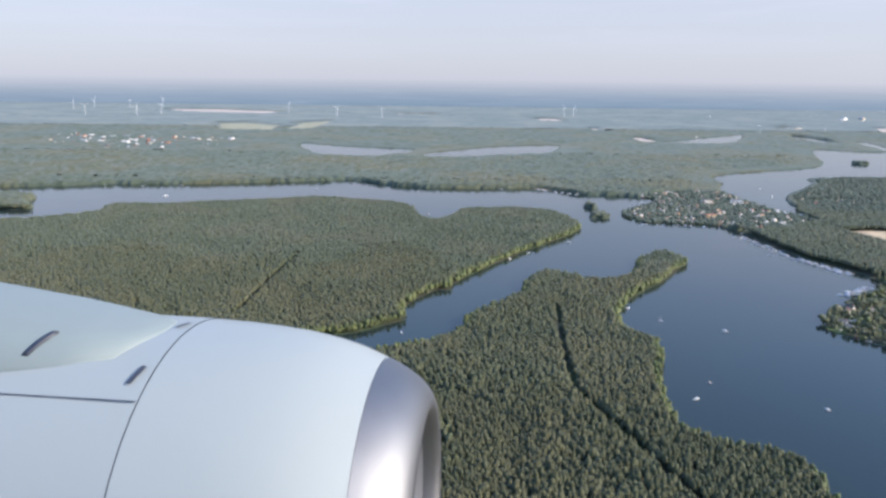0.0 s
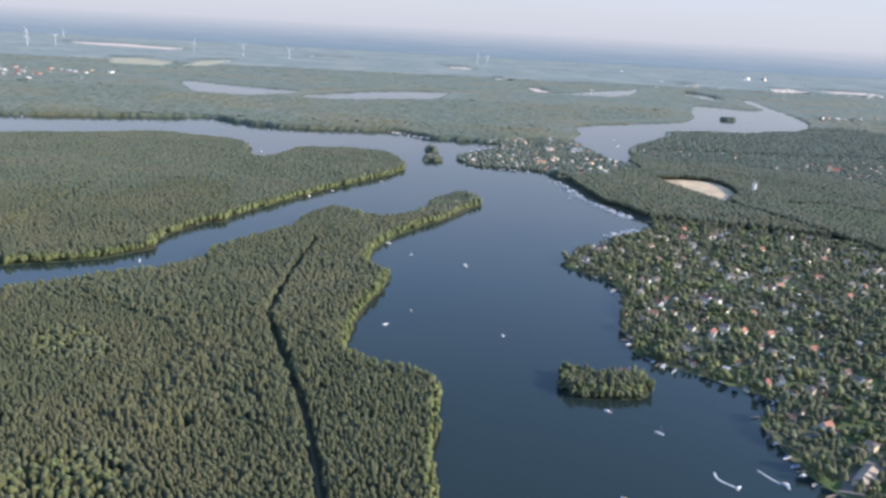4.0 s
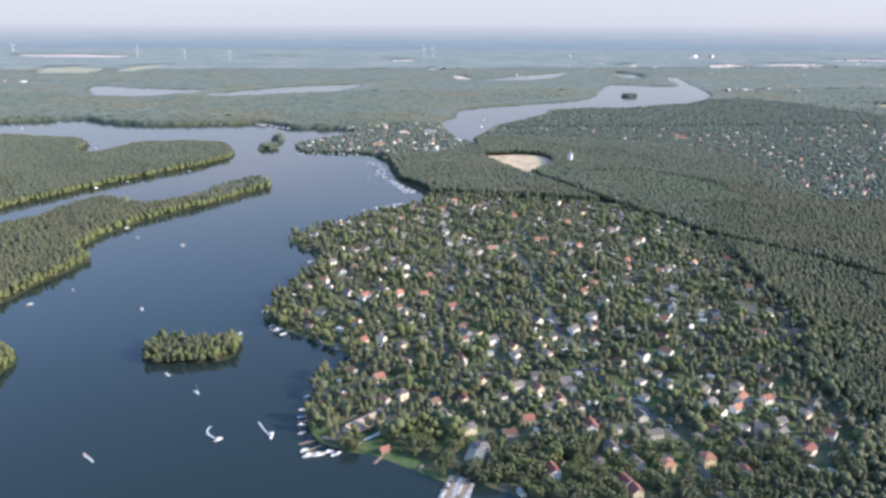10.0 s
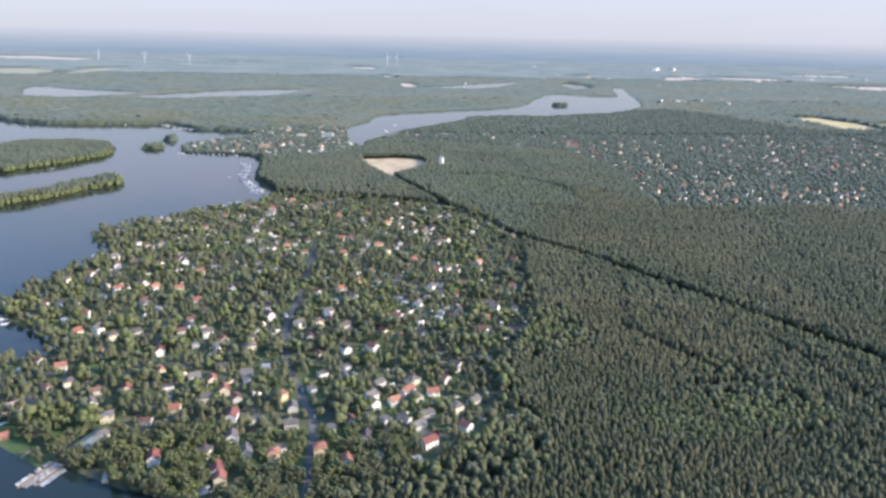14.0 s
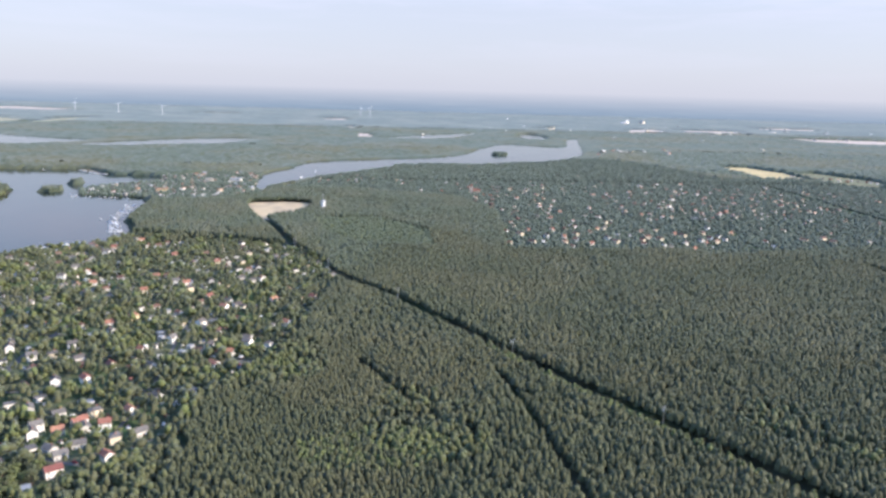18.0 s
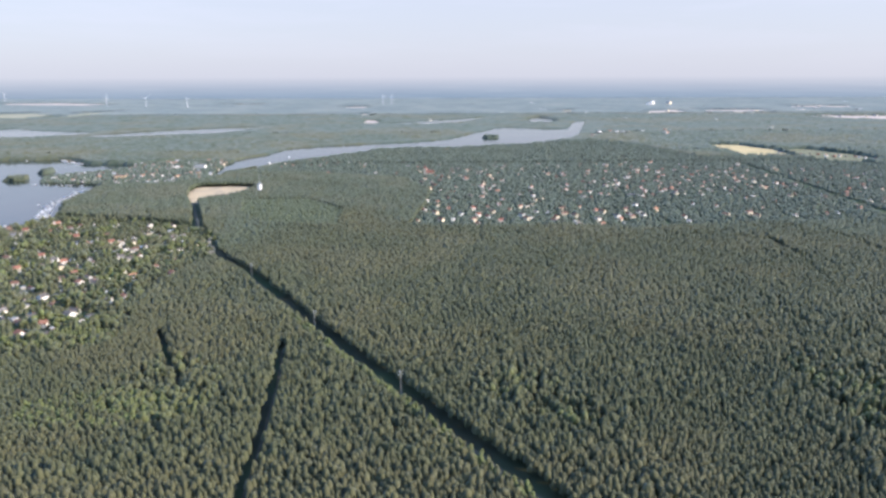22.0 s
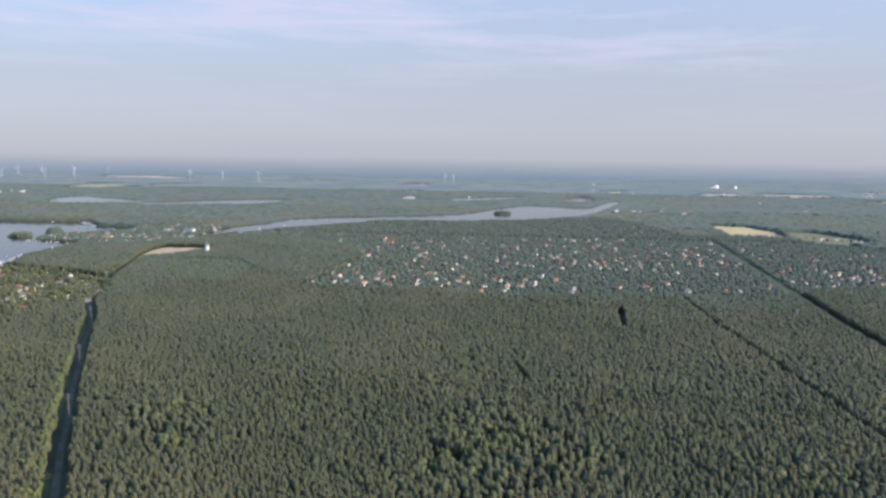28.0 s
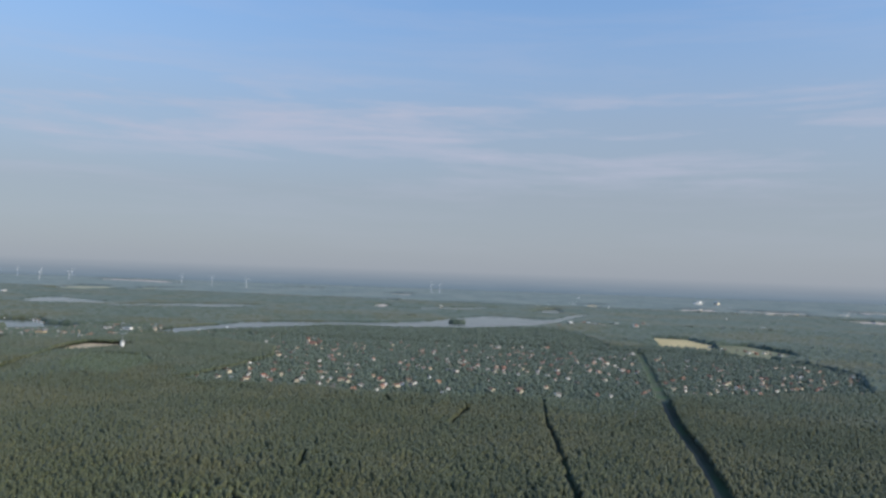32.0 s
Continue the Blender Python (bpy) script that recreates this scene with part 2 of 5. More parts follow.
YELLOWW = material("yellow_render", (0.64, 0.52, 0.31), 0.85, (0.70, 0.58, 0.36), 0.5)
WHITEW = material("white_render", (0.80, 0.76, 0.68), 0.85, (0.86, 0.82, 0.75), 0.5)
RED_T = material("red_roof_tiles", (0.22, 0.090, 0.065), 0.85, (0.30, 0.135, 0.095), 1.6, per="object", spread=0.25, bump=0.3, bump_scale=6)
ORANGE_T = material("orange_roof_tiles", (0.29, 0.135, 0.085), 0.85, (0.38, 0.19, 0.125), 1.6, per="object", spread=0.2, bump=0.3, bump_scale=6)
GREY_T = material("grey_roof_felt", (0.10, 0.092, 0.084), 0.85, (0.17, 0.155, 0.14), 1.2, per="object", spread=0.35)
BROWN_T = material("brown_roof_tiles", (0.14, 0.075, 0.055), 0.8, (0.21, 0.12, 0.085), 1.6, per="object", spread=0.3, bump=0.3, bump_scale=6)
PALE_T = material("pale_metal_roof", (0.27, 0.28, 0.29), 0.5, (0.36, 0.37, 0.38), 0.8, per="object", spread=0.2)
WINDOW = material("window_glass", (0.03, 0.035, 0.04), 0.08, spec=0.6)
WOOD = material("weathered_wood", (0.24, 0.18, 0.12), 0.85, (0.36, 0.29, 0.21), 2.0)
DOORM = material("door_paint", (0.16, 0.10, 0.06), 0.6)
BRICKM = material("chimney_brick", (0.30, 0.14, 0.09), 0.9, (0.40, 0.20, 0.13), 3.0)
GREEN_T = material("grey_green_roof_felt", (0.13, 0.15, 0.13), 0.85, (0.19, 0.21, 0.19), 0.8)
TAN_T = material("tan_roof_felt", (0.32, 0.26, 0.19), 0.85, (0.42, 0.34, 0.25), 0.9, per="object", spread=0.15)
GEL = material("white_gelcoat", (0.80, 0.80, 0.78), 0.25)
BLUE_TARP = material("blue_tarpaulin", (0.06, 0.14, 0.32), 0.6)
TEAK = material("boat_deck", (0.42, 0.30, 0.18), 0.7)
METAL = material("grey_metal", (0.45, 0.46, 0.47), 0.4, metal=0.8)
FOAM = material("wake_foam", (0.62, 0.64, 0.62), 0.8, (0.75, 0.76, 0.74), 1.5)
CAR_RED = material("red_car_paint", (0.35, 0.03, 0.03), 0.3)
CAR_WHITE = material("white_car_paint", (0.66, 0.66, 0.65), 0.3)
CAR_SILVER = material("silver_car_paint", (0.40, 0.42, 0.44), 0.3, metal=0.5)
CAR_BLUE = material("blue_car_paint", (0.05, 0.10, 0.22), 0.3)
TYRE = material("tyre_rubber", (0.025, 0.025, 0.025), 0.8)
TURBINE = material("turbine_grey_white", (0.58, 0.59, 0.60), 0.5, (0.64, 0.65, 0.66), 0.05)
CAR_DARK = material("dark_car_paint", (0.04, 0.045, 0.05), 0.3)


def water_material():
    m = bpy.data.materials.new("lake_water")
    m.use_nodes = True
    t = m.node_tree
    b = t.nodes["Principled BSDF"]
    b.inputs["Base Color"].default_value = WATER
    b.inputs["Roughness"].default_value = 0.1
    b.inputs["IOR"].default_value = 1.33
    co = t.nodes.new("ShaderNodeNewGeometry").outputs["Position"]
    n1 = node(t, "ShaderNodeTexNoise", Scale=0.55, Detail=3.0)
    n2 = node(t, "ShaderNodeTexNoise", Scale=0.02, Detail=3.0)
    t.links.new(co, n1.inputs["Vector"])
    t.links.new(co, n2.inputs["Vector"])
    bp = t.nodes.new("ShaderNodeBump")
    bp.inputs["Strength"].default_value, bp.inputs["Distance"].default_value = 0.25, 0.05
    t.links.new(n1.outputs["Fac"], bp.inputs["Height"])
    t.links.new(bp.outputs[0], b.inputs["Normal"])
    mr = t.nodes.new("ShaderNodeMapRange")
    mr.inputs["To Min"].default_value, mr.inputs["To Max"].default_value = 0.05, 0.15
    t.links.new(n2.outputs["Fac"], mr.inputs["Value"])
    t.links.new(mr.outputs[0], b.inputs["Roughness"])
    return m


WATER_M = water_material()


# ---- the plan ----
def mesh_object(name, verts, faces, mat, parent=None):
    """One mesh object from arrays of vertices and triangles."""
    verts, faces = np.asarray(verts, np.float32), np.asarray(faces, np.int32)
    me = bpy.data.meshes.new(name)
    me.vertices.add(len(verts))
    me.vertices.foreach_set("co", verts.ravel())
    me.loops.add(faces.size)
    me.loops.foreach_set("vertex_index", faces.ravel())
    me.polygons.add(len(faces))
    me.polygons.foreach_set("loop_start", np.arange(0, faces.size, 3, dtype=np.int32))
    me.update(calc_edges=True)
    me.materials.append(mat)
    ob = new(name, me)
    ob.parent = parent
    return ob


def part(name, bm, mat, parent=None, label=""):
    me = bpy.data.meshes.new(name)
    bm.to_mesh(me)
    bm.free()
    me.materials.append(mat)
    ob = new(name, me)
    ob.parent = parent
    return tagged(ob, label)


def box(bm, x0, y0, z0, x1, y1, z1, bevel=0.0):
    r = bmesh.ops.create_cube(bm, size=1, matrix=Matrix.Translation(((x0 + x1) / 2, (y0 + y1) / 2, (z0 + z1) / 2)) @ Matrix.Diagonal((x1 - x0, y1 - y0, z1 - z0, 1)))
    if bevel:
        edges = {e for v in r["verts"] for e in v.link_edges}
        bmesh.ops.bevel(bm, geom=list(edges), offset=bevel, segments=1, affect="EDGES")
    return bm


def cyl(bm, p, q, r0, r1, seg=8):
    p, q = Vector(p), Vector(q)
    m = Matrix.Translation((p + q) / 2) @ (q - p).to_track_quat("Z", "Y").to_matrix().to_4x4()
    bmesh.ops.create_cone(bm, cap_ends=True, segments=seg, radius1=r0, radius2=r1, depth=(q - p).length, matrix=m)
    return bm


def curve_through(points, closed=True, steps=4, wobble=0.0, seed=0):
    """A smooth line through the points of the plan, with a natural unevenness."""
    p = np.array(points, float)
    n = len(p)
    out = []
    for i in range(n if closed else n - 1):
        a, b, c, d = (p[(i + k) % n] if closed else p[min(max(i + k, 0), n - 1)] for k in (-1, 0, 1, 2))
        for s in range(steps):
            u = s / steps
            out.append(0.5 * (2 * b + (c - a) * u + (2 * a - 5 * b + 4 * c - d) * u * u + (3 * b - a - 3 * c + d) * u ** 3))
    if not closed:
        out.append(p[-1])
    out = np.array(out)
    if wobble:
        for i, q in enumerate(out):
            v = noise.noise_vector((q[0] * 0.06 + seed, q[1] * 0.06, seed * 3.1))
            out[i] += np.array((v.x, v.y)) * wobble
    return out


def inside(x, y, poly):
    hit = np.zeros(x.shape, bool)
    px, py = poly[:, 0], poly[:, 1]
    qx, qy = np.roll(px, -1), np.roll(py, -1)
    for x0, y0, x1, y1 in zip(px, py, qx, qy):
        if y0 == y1:
            continue
        c = (y0 > y) != (y1 > y)
        hit ^= c & (x < (x1 - x0) * (y - y0) / (y1 - y0) + x0)
    return hit


def near_line(x, y, line):
    """The distance of the points to a line of the plan."""
    d = np.full(x.shape, 1e9)
    for (x0, y0), (x1, y1) in zip(line[:-1], line[1:]):
        dx, dy = x1 - x0, y1 - y0
        u = np.clip(((x - x0) * dx + (y - y0) * dy) / (dx * dx + dy * dy + 1e-9), 0, 1)
        d = np.minimum(d, np.hypot(x - x0 - u * dx, y - y0 - u * dy))
    return d


# the lake: its outer shore, with the long tongue of woodland as a peninsula
LAKE_NORTH = [(-1500, 1180), (-1000, 1230), (-641, 1273), (-471, 1320), (-345, 1328), (-133, 1381), (-63, 1402), (25, 1331), (126, 1302), (275, 1312), (318, 1268), (350, 1240), (405, 1232), (450, 1190)]
LAKE_EAST = [(395, 1110), (362, 1060), (380, 996), (430, 985), (468, 974), (483, 930), (490, 850), (497, 795), (522, 722), (516, 684), (472, 640), (425, 603), (404, 570), (402, 546), (424, 512), (424, 485), (408, 443), (400, 400), (400, 383), (420, 362), (450, 333), (455, 322), (438, 309), (433, 280), (434, 250), (450, 238), (466, 230), (481, 223), (494, 216), (510, 205), (524, 194), (570, 170), (640, 130)]
TONGUE_EAST = [(700, -60), (420, -160), (280, 60), (270, 200), (270, 266), (275, 308), (279, 339), (262, 358), (238, 366), (228, 384), (231, 404), (238, 457), (253, 498), (254, 518), (238, 551), (250, 603), (290, 667), (345, 742), (358, 775)]
TONGUE_WEST = [(342, 805), (305, 768), (290, 722), (264, 690), (241, 690), (219, 710), (196, 716), (174, 678), (166, 640), (120, 580), (112, 550), (88, 518), (60, 500), (10, 470), (-100, 430), (-400, 380), (-1000, 290), (-1500, 400)]
LAKE = curve_through(LAKE_NORTH + LAKE_EAST + TONGUE_EAST + TONGUE_WEST, True, 4, 4.0)
WOOD_ISLAND = curve_through([(-1150, 850), (-800, 960), (-480, 965), (-415, 985), (-375, 1030), (-378, 1088), (-300, 1100), (-160, 1146), (-95, 1165), (-22, 1152), (32, 1130), (66, 1080), (74, 1020), (93, 985), (116, 1030), (130, 1068), (178, 1085), (243, 1074), (274, 1035), (284, 985), (280, 945), (250, 892), (173, 787), (115, 690), (109, 660), (92, 655), (68, 605), (66, 568), (24, 539), (-60, 512), (-300, 460), (-900, 420), (-1250, 560)], True, 4, 4.0, 2)
WEST_ISLAND = curve_through([(-900, 1150), (-574, 1192), (-512, 1104), (-486, 1058), (-600, 1066), (-900, 1090)], True, 4, 3.0)
ISLET = curve_through([(343, 333), (360, 328), (385, 330), (392, 345), (386, 355), (365, 352), (347, 358)], True, 4, 1.5)
TINY_1 = curve_through([(313, 1030), (326, 1024), (338, 1032), (334, 1052), (318, 1050)], True, 3, 1.5)
TINY_2 = curve_through([(322, 1112), (334, 1110), (336, 1132), (326, 1136)], True, 3, 1.5)
EAST_LAKE = curve_through([(612, 1061), (650, 1136), (685, 1239), (813, 1400), (836, 1466), (915, 1490), (1014, 1488), (1090, 1536), (1155, 1560), (1257, 1663), (1330, 1800), (1378, 1956), (1430, 2155), (1478, 2330), (1500, 2440), (1468, 2450), (1430, 2330), (1394, 2216), (1360, 2085), (1286, 2086), (1200, 2150), (1123, 2040), (1015, 1765), (901, 1647), (676, 1527), (630, 1390), (596, 1302), (592, 1170)], True, 4, 5.0, 5)
LAKE_ISLAND = curve_through([(1090, 1766), (1106, 1758), (1124, 1764), (1126, 1786), (1098, 1788)], True, 3, 2.0)
FAR_LAKE_1 = curve_through([(-300, 2215), (-190, 2145), (-90, 2090), (38, 2030), (14, 1930), (-60, 1845), (-162, 1862), (-205, 1900), (-262, 2040)], True, 4, 8.0, 7)
FAR_LAKE_2 = curve_through([(62, 1890), (205, 2100), (346, 2192), (462, 2190), (390, 1960), (305, 1920), (150, 1835)], True, 4, 8.0, 8)
FAR_LAKE_3 = curve_through([(745, 2365), (900, 2425), (960, 2510), (1195, 2730), (1235, 2765), (1060, 2400), (900, 2300)], True, 4, 6.0, 9)
FAR_LAKE_5 = curve_through([(1490, 3030), (1580, 3120), (1660, 3270), (1610, 3290), (1520, 3180)], True, 4, 6.0, 12)
FAR_LAKE_4 = curve_through([(1300, 2440), (1330, 2620), (1392, 2710), (1416, 2560), (1384, 2360), (1318, 2330)], True, 4, 6.0, 11)
LAKES = [("lake", LAKE, [WOOD_ISLAND, WEST_ISLAND, ISLET, TINY_1, TINY_2]), ("lake", EAST_LAKE, [LAKE_ISLAND]), ("lake", FAR_LAKE_1, []), ("lake", FAR_LAKE_2, []), ("lake", FAR_LAKE_3, []), ("lake", FAR_LAKE_4, []), ("lake", FAR_LAKE_5, [])]

VILLAGE = np.array([(500, 690), (540, 715), (620, 690), (700, 650), (732, 590), (745, 505), (728, 430), (722, 365), (708, 330), (684, 285), (682, 235), (650, 200), (610, 180), (560, 160), (500, 205), (430, 240), (425, 300), (440, 330), (395, 370), (395, 450), (415, 500), (395, 560), (430, 610), (480, 650)], float)
POINT_VILLAGE = np.array([(355, 1055), (375, 990), (470, 970), (505, 930), (560, 960), (620, 1005), (625, 1060), (596, 1150), (600, 1270), (540, 1300), (440, 1240), (390, 1120)], float)
FAR_VILLAGE = np.array([(905, 632), (985, 622), (1060, 628), (1135, 606), (1270, 632), (1390, 640), (1470, 700), (1560, 740), (1690, 785), (1760, 1000), (1730, 1110), (1675, 1195), (1575, 1255), (1440, 1270), (1400, 1500), (1330, 1640), (1262, 1652), (1160, 1548), (1090, 1524), (1014, 1478), (915, 1480), (842, 1456), (818, 1392), (692, 1232), (656, 1130), (640, 1085), (760, 1060), (900, 985), (935, 870), (925, 760)], float)
SAND_PIT = curve_through([(616, 937), (659, 950), (697, 937), (694, 868), (660, 818), (640, 822), (624, 866)], True, 4, 4.0, 3)
FIELD_1 = np.array([(1555, 1547), (1635, 1528), (1649, 1456), (1662, 1425), (1634, 1262), (1535, 1290)], float)
FIELD_13 = np.array([(1668, 1423), (1734, 1428), (1770, 1300), (1760, 1215), (1680, 1165), (1640, 1220), (1646, 1310)], float)
PLANTATION = np.array([(712, 800), (786, 806), (836, 728), (836, 640), (768, 651), (722, 722)], float)
FIELD_2 = np.array([(-800, 3120), (-700, 3200), (-505, 3020), (-480, 2660), (-690, 2720)], float)
FIELD_3 = np.array([(-480, 3200), (-360, 3400), (-350, 2770), (-455, 2760)], float)
FIELD_4 = np.array([(-1500, 4420), (-1150, 4480), (-700, 4200), (-760, 3900), (-1240, 4060)], float)
FIELD_5 = np.array([(-130, 4150), (120, 4120), (130, 3950), (-100, 3960)], float)
FIELD_6 = np.array([(2370, 2760), (2880, 2660), (2700, 2300), (2400, 2440)], float)
FIELD_7 = np.array([(2150, 3260), (2480, 3230), (2430, 2950), (2160, 2980)], float)
FIELD_8 = np.array([(2760, 3660), (3090, 3610), (3010, 3330), (2700, 3380)], float)
NORTH_VILLAGE = np.array([(-1090, 2400), (-760, 2335), (-500, 2270), (-490, 1990), (-720, 1920), (-980, 2080)], float)
FIELD_9 = np.array([(690, 3010), (752, 3000), (762, 2790), (696, 2800)], float)
FIELD_10 = np.array([(746, 2560), (800, 2540), (806, 2360), (752, 2370)], float)
FIELD_11 = np.array([(570, 3760), (705, 3740), (720, 3470), (585, 3480)], float)
POINT_LOT = np.array([(474, 1062), (500, 1100), (524, 1062), (516, 1044)], float)
FIELD_12 = np.array([(1800, 2860), (2060, 2930), (2110, 3240), (1960, 3190)], float)
FIELDS = [SAND_PIT, FIELD_13, FIELD_12, FIELD_9, FIELD_10, FIELD_11, FIELD_1, FIELD_2, FIELD_3, FIELD_4, FIELD_5, FIELD_6, FIELD_7, FIELD_8]

# rides cut through the woods, and their half widths
MAIN_RIDE = [(634, 850), (668, 745), (700, 640), (722, 580), (752, 518), (788, 460), (823, 392), (853, 336), (878, 288), (905, 240), (935, 185), (990, 90)]
SIDE_RIDE = [(838, 305), (843, 262), (846, 219), (848, 187), (850, 120)]
FAR_RIDE = [(1303, 690), (1304, 640), (1305, 507), (1313, 386), (1317, 285), (1322, 150)]
BROAD_RIDE = [(1479, 1176), (1439, 750), (1417, 535), (1412, 423), (1401, 293), (1396, 150)]
TONGUE_RIDE = [(193, 600), (183, 508), (177, 429), (189, 384), (201, 341), (212, 300), (225, 230)]
ISLAND_RIDE = [(-67, 570), (-60, 687), (-53, 780)]
GAP_1 = [(1235, 565), (1226, 478)]
GAP_2 = [(1140, 620), (1158, 565)]
GAP_3 = [(1140, 356), (1147, 318)]
GAP_4 = [(762, 330), (790, 265)]
RIDES = [(MAIN_RIDE, 5.2), (SIDE_RIDE, 2.6), (FAR_RIDE, 2.3), (BROAD_RIDE, 6.2), (TONGUE_RIDE, 2.4), (ISLAND_RIDE, 2.6), (GAP_1, 3.2), (GAP_2, 2.4), (GAP_3, 2.2), (GAP_4, 2.0)]
STREETS = [[(577, 520), (577, 451), (573, 390), (571, 346), (575, 302), (584, 268), (592, 235), (592, 180)],
           [(590, 250), (640, 225), (690, 215)], [(440, 290), (500, 300), (575, 302), (640, 300), (690, 310)],
           [(420, 420), (500, 400), (573, 392), (650, 400), (720, 420)], [(430, 500), (520, 480), (577, 470), (660, 480), (735, 510)],
           [(577, 520), (600, 600), (640, 680)], [(470, 260), (500, 300), (505, 400), (520, 480), (540, 600)], [(650, 230), (655, 300), (650, 400), (660, 480), (680, 560)]]


def path_side(x, y):
    """How far a place lies to the side of the flight's line."""
    return (y - (10.0 - 0.1217 * (x - 90.0))) * 0.993


def on_water(x, y):
    wet = np.zeros(x.shape, bool)
    for _, outer, holes in LAKES:
        w = inside(x, y, outer)
        for hole in holes:
            w &= ~inside(x, y, hole)
        wet |= w
    return wet


def beyond(x, y):
    """Where single trees give way to a joined roof of tree tops."""
    s = path_side(x, y)
    return (s > 980) & ~((s < 1190) & (x > 560) & (x < 1010)) & ~inside(x, y, WOOD_ISLAND)


def in_sight(x, y, margin=40.0):
    s = path_side(x, y)
    return (x > 90 - 0.66 * s - margin) & (x < 1290 + 0.62 * s + margin)


# ---- ground and water ----
bm = bmesh.new()
bmesh.ops.create_grid(bm, x_segments=60, y_segments=60, size=1, matrix=Matrix.Translation((600, 1600, 0)) @ Matrix.Diagonal((7200, 5600, 1, 1)))
tagged(part("ground", bm, SOIL), "dark woodland ground reaching to the horizon", "ground", kind="structure")


def sheet(name, outer, holes, z, mat, label, category, thick=0.0):
    bm = bmesh.new()
    for loop in (outer, *holes):
        vs = [bm.verts.new((x, y, z)) for x, y in loop]
        for i in range(len(vs)):
            bm.edges.new((vs[i - 1], vs[i]))
    bmesh.ops.triangle_fill(bm, use_beauty=True, use_dissolve=False, edges=bm.edges[:])
    bmesh.ops.recalc_face_normals(bm, faces=bm.faces[:])
    if sum(f.normal.z for f in bm.faces) < 0:
        bmesh.ops.reverse_faces(bm, faces=bm.faces[:])
    return tagged(part(name, bm, mat), label, category, kind="structure")


for (name, outer, holes), label in zip(LAKES, ("wide dark blue lake with wooded shores", "long pale lake winding into the distance", "narrow silvery lake among far woods", "thin silvery lake among far woods", "distant pale strip of lake", "distant pale arm of lake", "distant pale end of a lake")):
    sheet(name, outer, holes, 0.30, WATER_M, label, "lake")
sheet("village_ground", VILLAGE[::-1], [], 0.12, GARDEN, "mixed garden ground between village houses", "ground")
sheet("village_ground", POINT_VILLAGE, [], 0.10, GARDEN, "garden ground of the village on the point", "ground")
sheet("village_ground", FAR_VILLAGE, [], 0.12, GARDEN, "garden ground of the village in the woods", "ground")
sheet("sand_pit", SAND_PIT, [], 0.16, SAND, "bare pale sand clearing in the woods", "clearing")
for f, mat, label in ((FIELD_1, STUBBLE, "yellow stubble field beside a village"), (FIELD_13, MEADOW, "dull green meadow beyond a stubble field"), (FIELD_2, PALE_MEADOW, "pale yellow field among far woods"), (FIELD_3, PALE_MEADOW, "pale yellow field among far woods"), (FIELD_4, PALE_FIELD, "pinkish bare field near the horizon"), (FIELD_5, PALE_FIELD, "small pinkish field near the horizon"), (FIELD_6, PALE_FIELD, "pale distant field"), (FIELD_7, PALE_FIELD, "pale distant field"), (FIELD_8, PALE_FIELD, "pale field close to the horizon"), (FIELD_9, PALE_FIELD, "small pale clearing in far woods"), (FIELD_10, PALE_FIELD, "small pale clearing in far woods"), (FIELD_12, PALE_FIELD, "bare pinkish ground of a far building site"), (FIELD_11, PALE_FIELD, "narrow pale field near the horizon"), (POINT_LOT, SAND, "pale sandy lot between houses on the point")):
    sheet("field", f, [], 0.16, mat, label, "field")


def strip(name, line, half, z, mat, label, category, steps=5):
    pts = curve_through(line, False, steps, 0.8, 4)
    d = np.gradient(pts, axis=0)
    n = np.stack([-d[:, 1], d[:, 0]], 1) / (np.hypot(d[:, 0], d[:, 1])[:, None] + 1e-9)
    l, r = pts + n * half, pts - n * half
    v = np.concatenate([np.c_[l, np.full(len(l), z)], np.c_[r, np.full(len(r), z)]])
    k = len(pts)
    i = np.arange(k - 1)
    faces = np.concatenate([np.c_[i, i + k, i + 1], np.c_[i + 1, i + k, i + k + 1]])
    return tagged(mesh_object(name, v, faces, mat), label, category, kind="structure")


for line, half in RIDES[:6]:
    strip("forest_track", line, half * 0.30, 0.08, TRACK, "sandy track along a ride cut through the pines", "track")
for i, line in enumerate(STREETS):
    strip("street", line, 1.15 if i else 1.9, 0.20 + i * 0.012, ASPHALT, "grey village street between gardens", "street")


# ---- woods ----
def ring_crown(levels, radii, seg):
    """A ragged conical crown with a thin trunk below, one unit high and one unit in radius."""
    v, f = [], []
    for z, r in zip(levels, radii):
        for s in range(seg):
            a = 2 * math.pi * (s + 0.5 * (len(v) // seg % 2)) / seg
            v.append((r * math.cos(a), r * math.sin(a), z))
    rows = len(levels)
    for k in range(rows - 1):
        for s in range(seg):
            a, b, c, d = k * seg + s, k * seg + (s + 1) % seg, (k + 1) * seg + s, (k + 1) * seg + (s + 1) % seg
            f += [(a, b, c), (b, d, c)]
    v.append((0, 0, 1.0))
    f += [((rows - 1) * seg + s, (rows - 1) * seg + (s + 1) % seg, len(v) - 1) for s in range(seg)]
    return np.array(v, float), np.array(f)


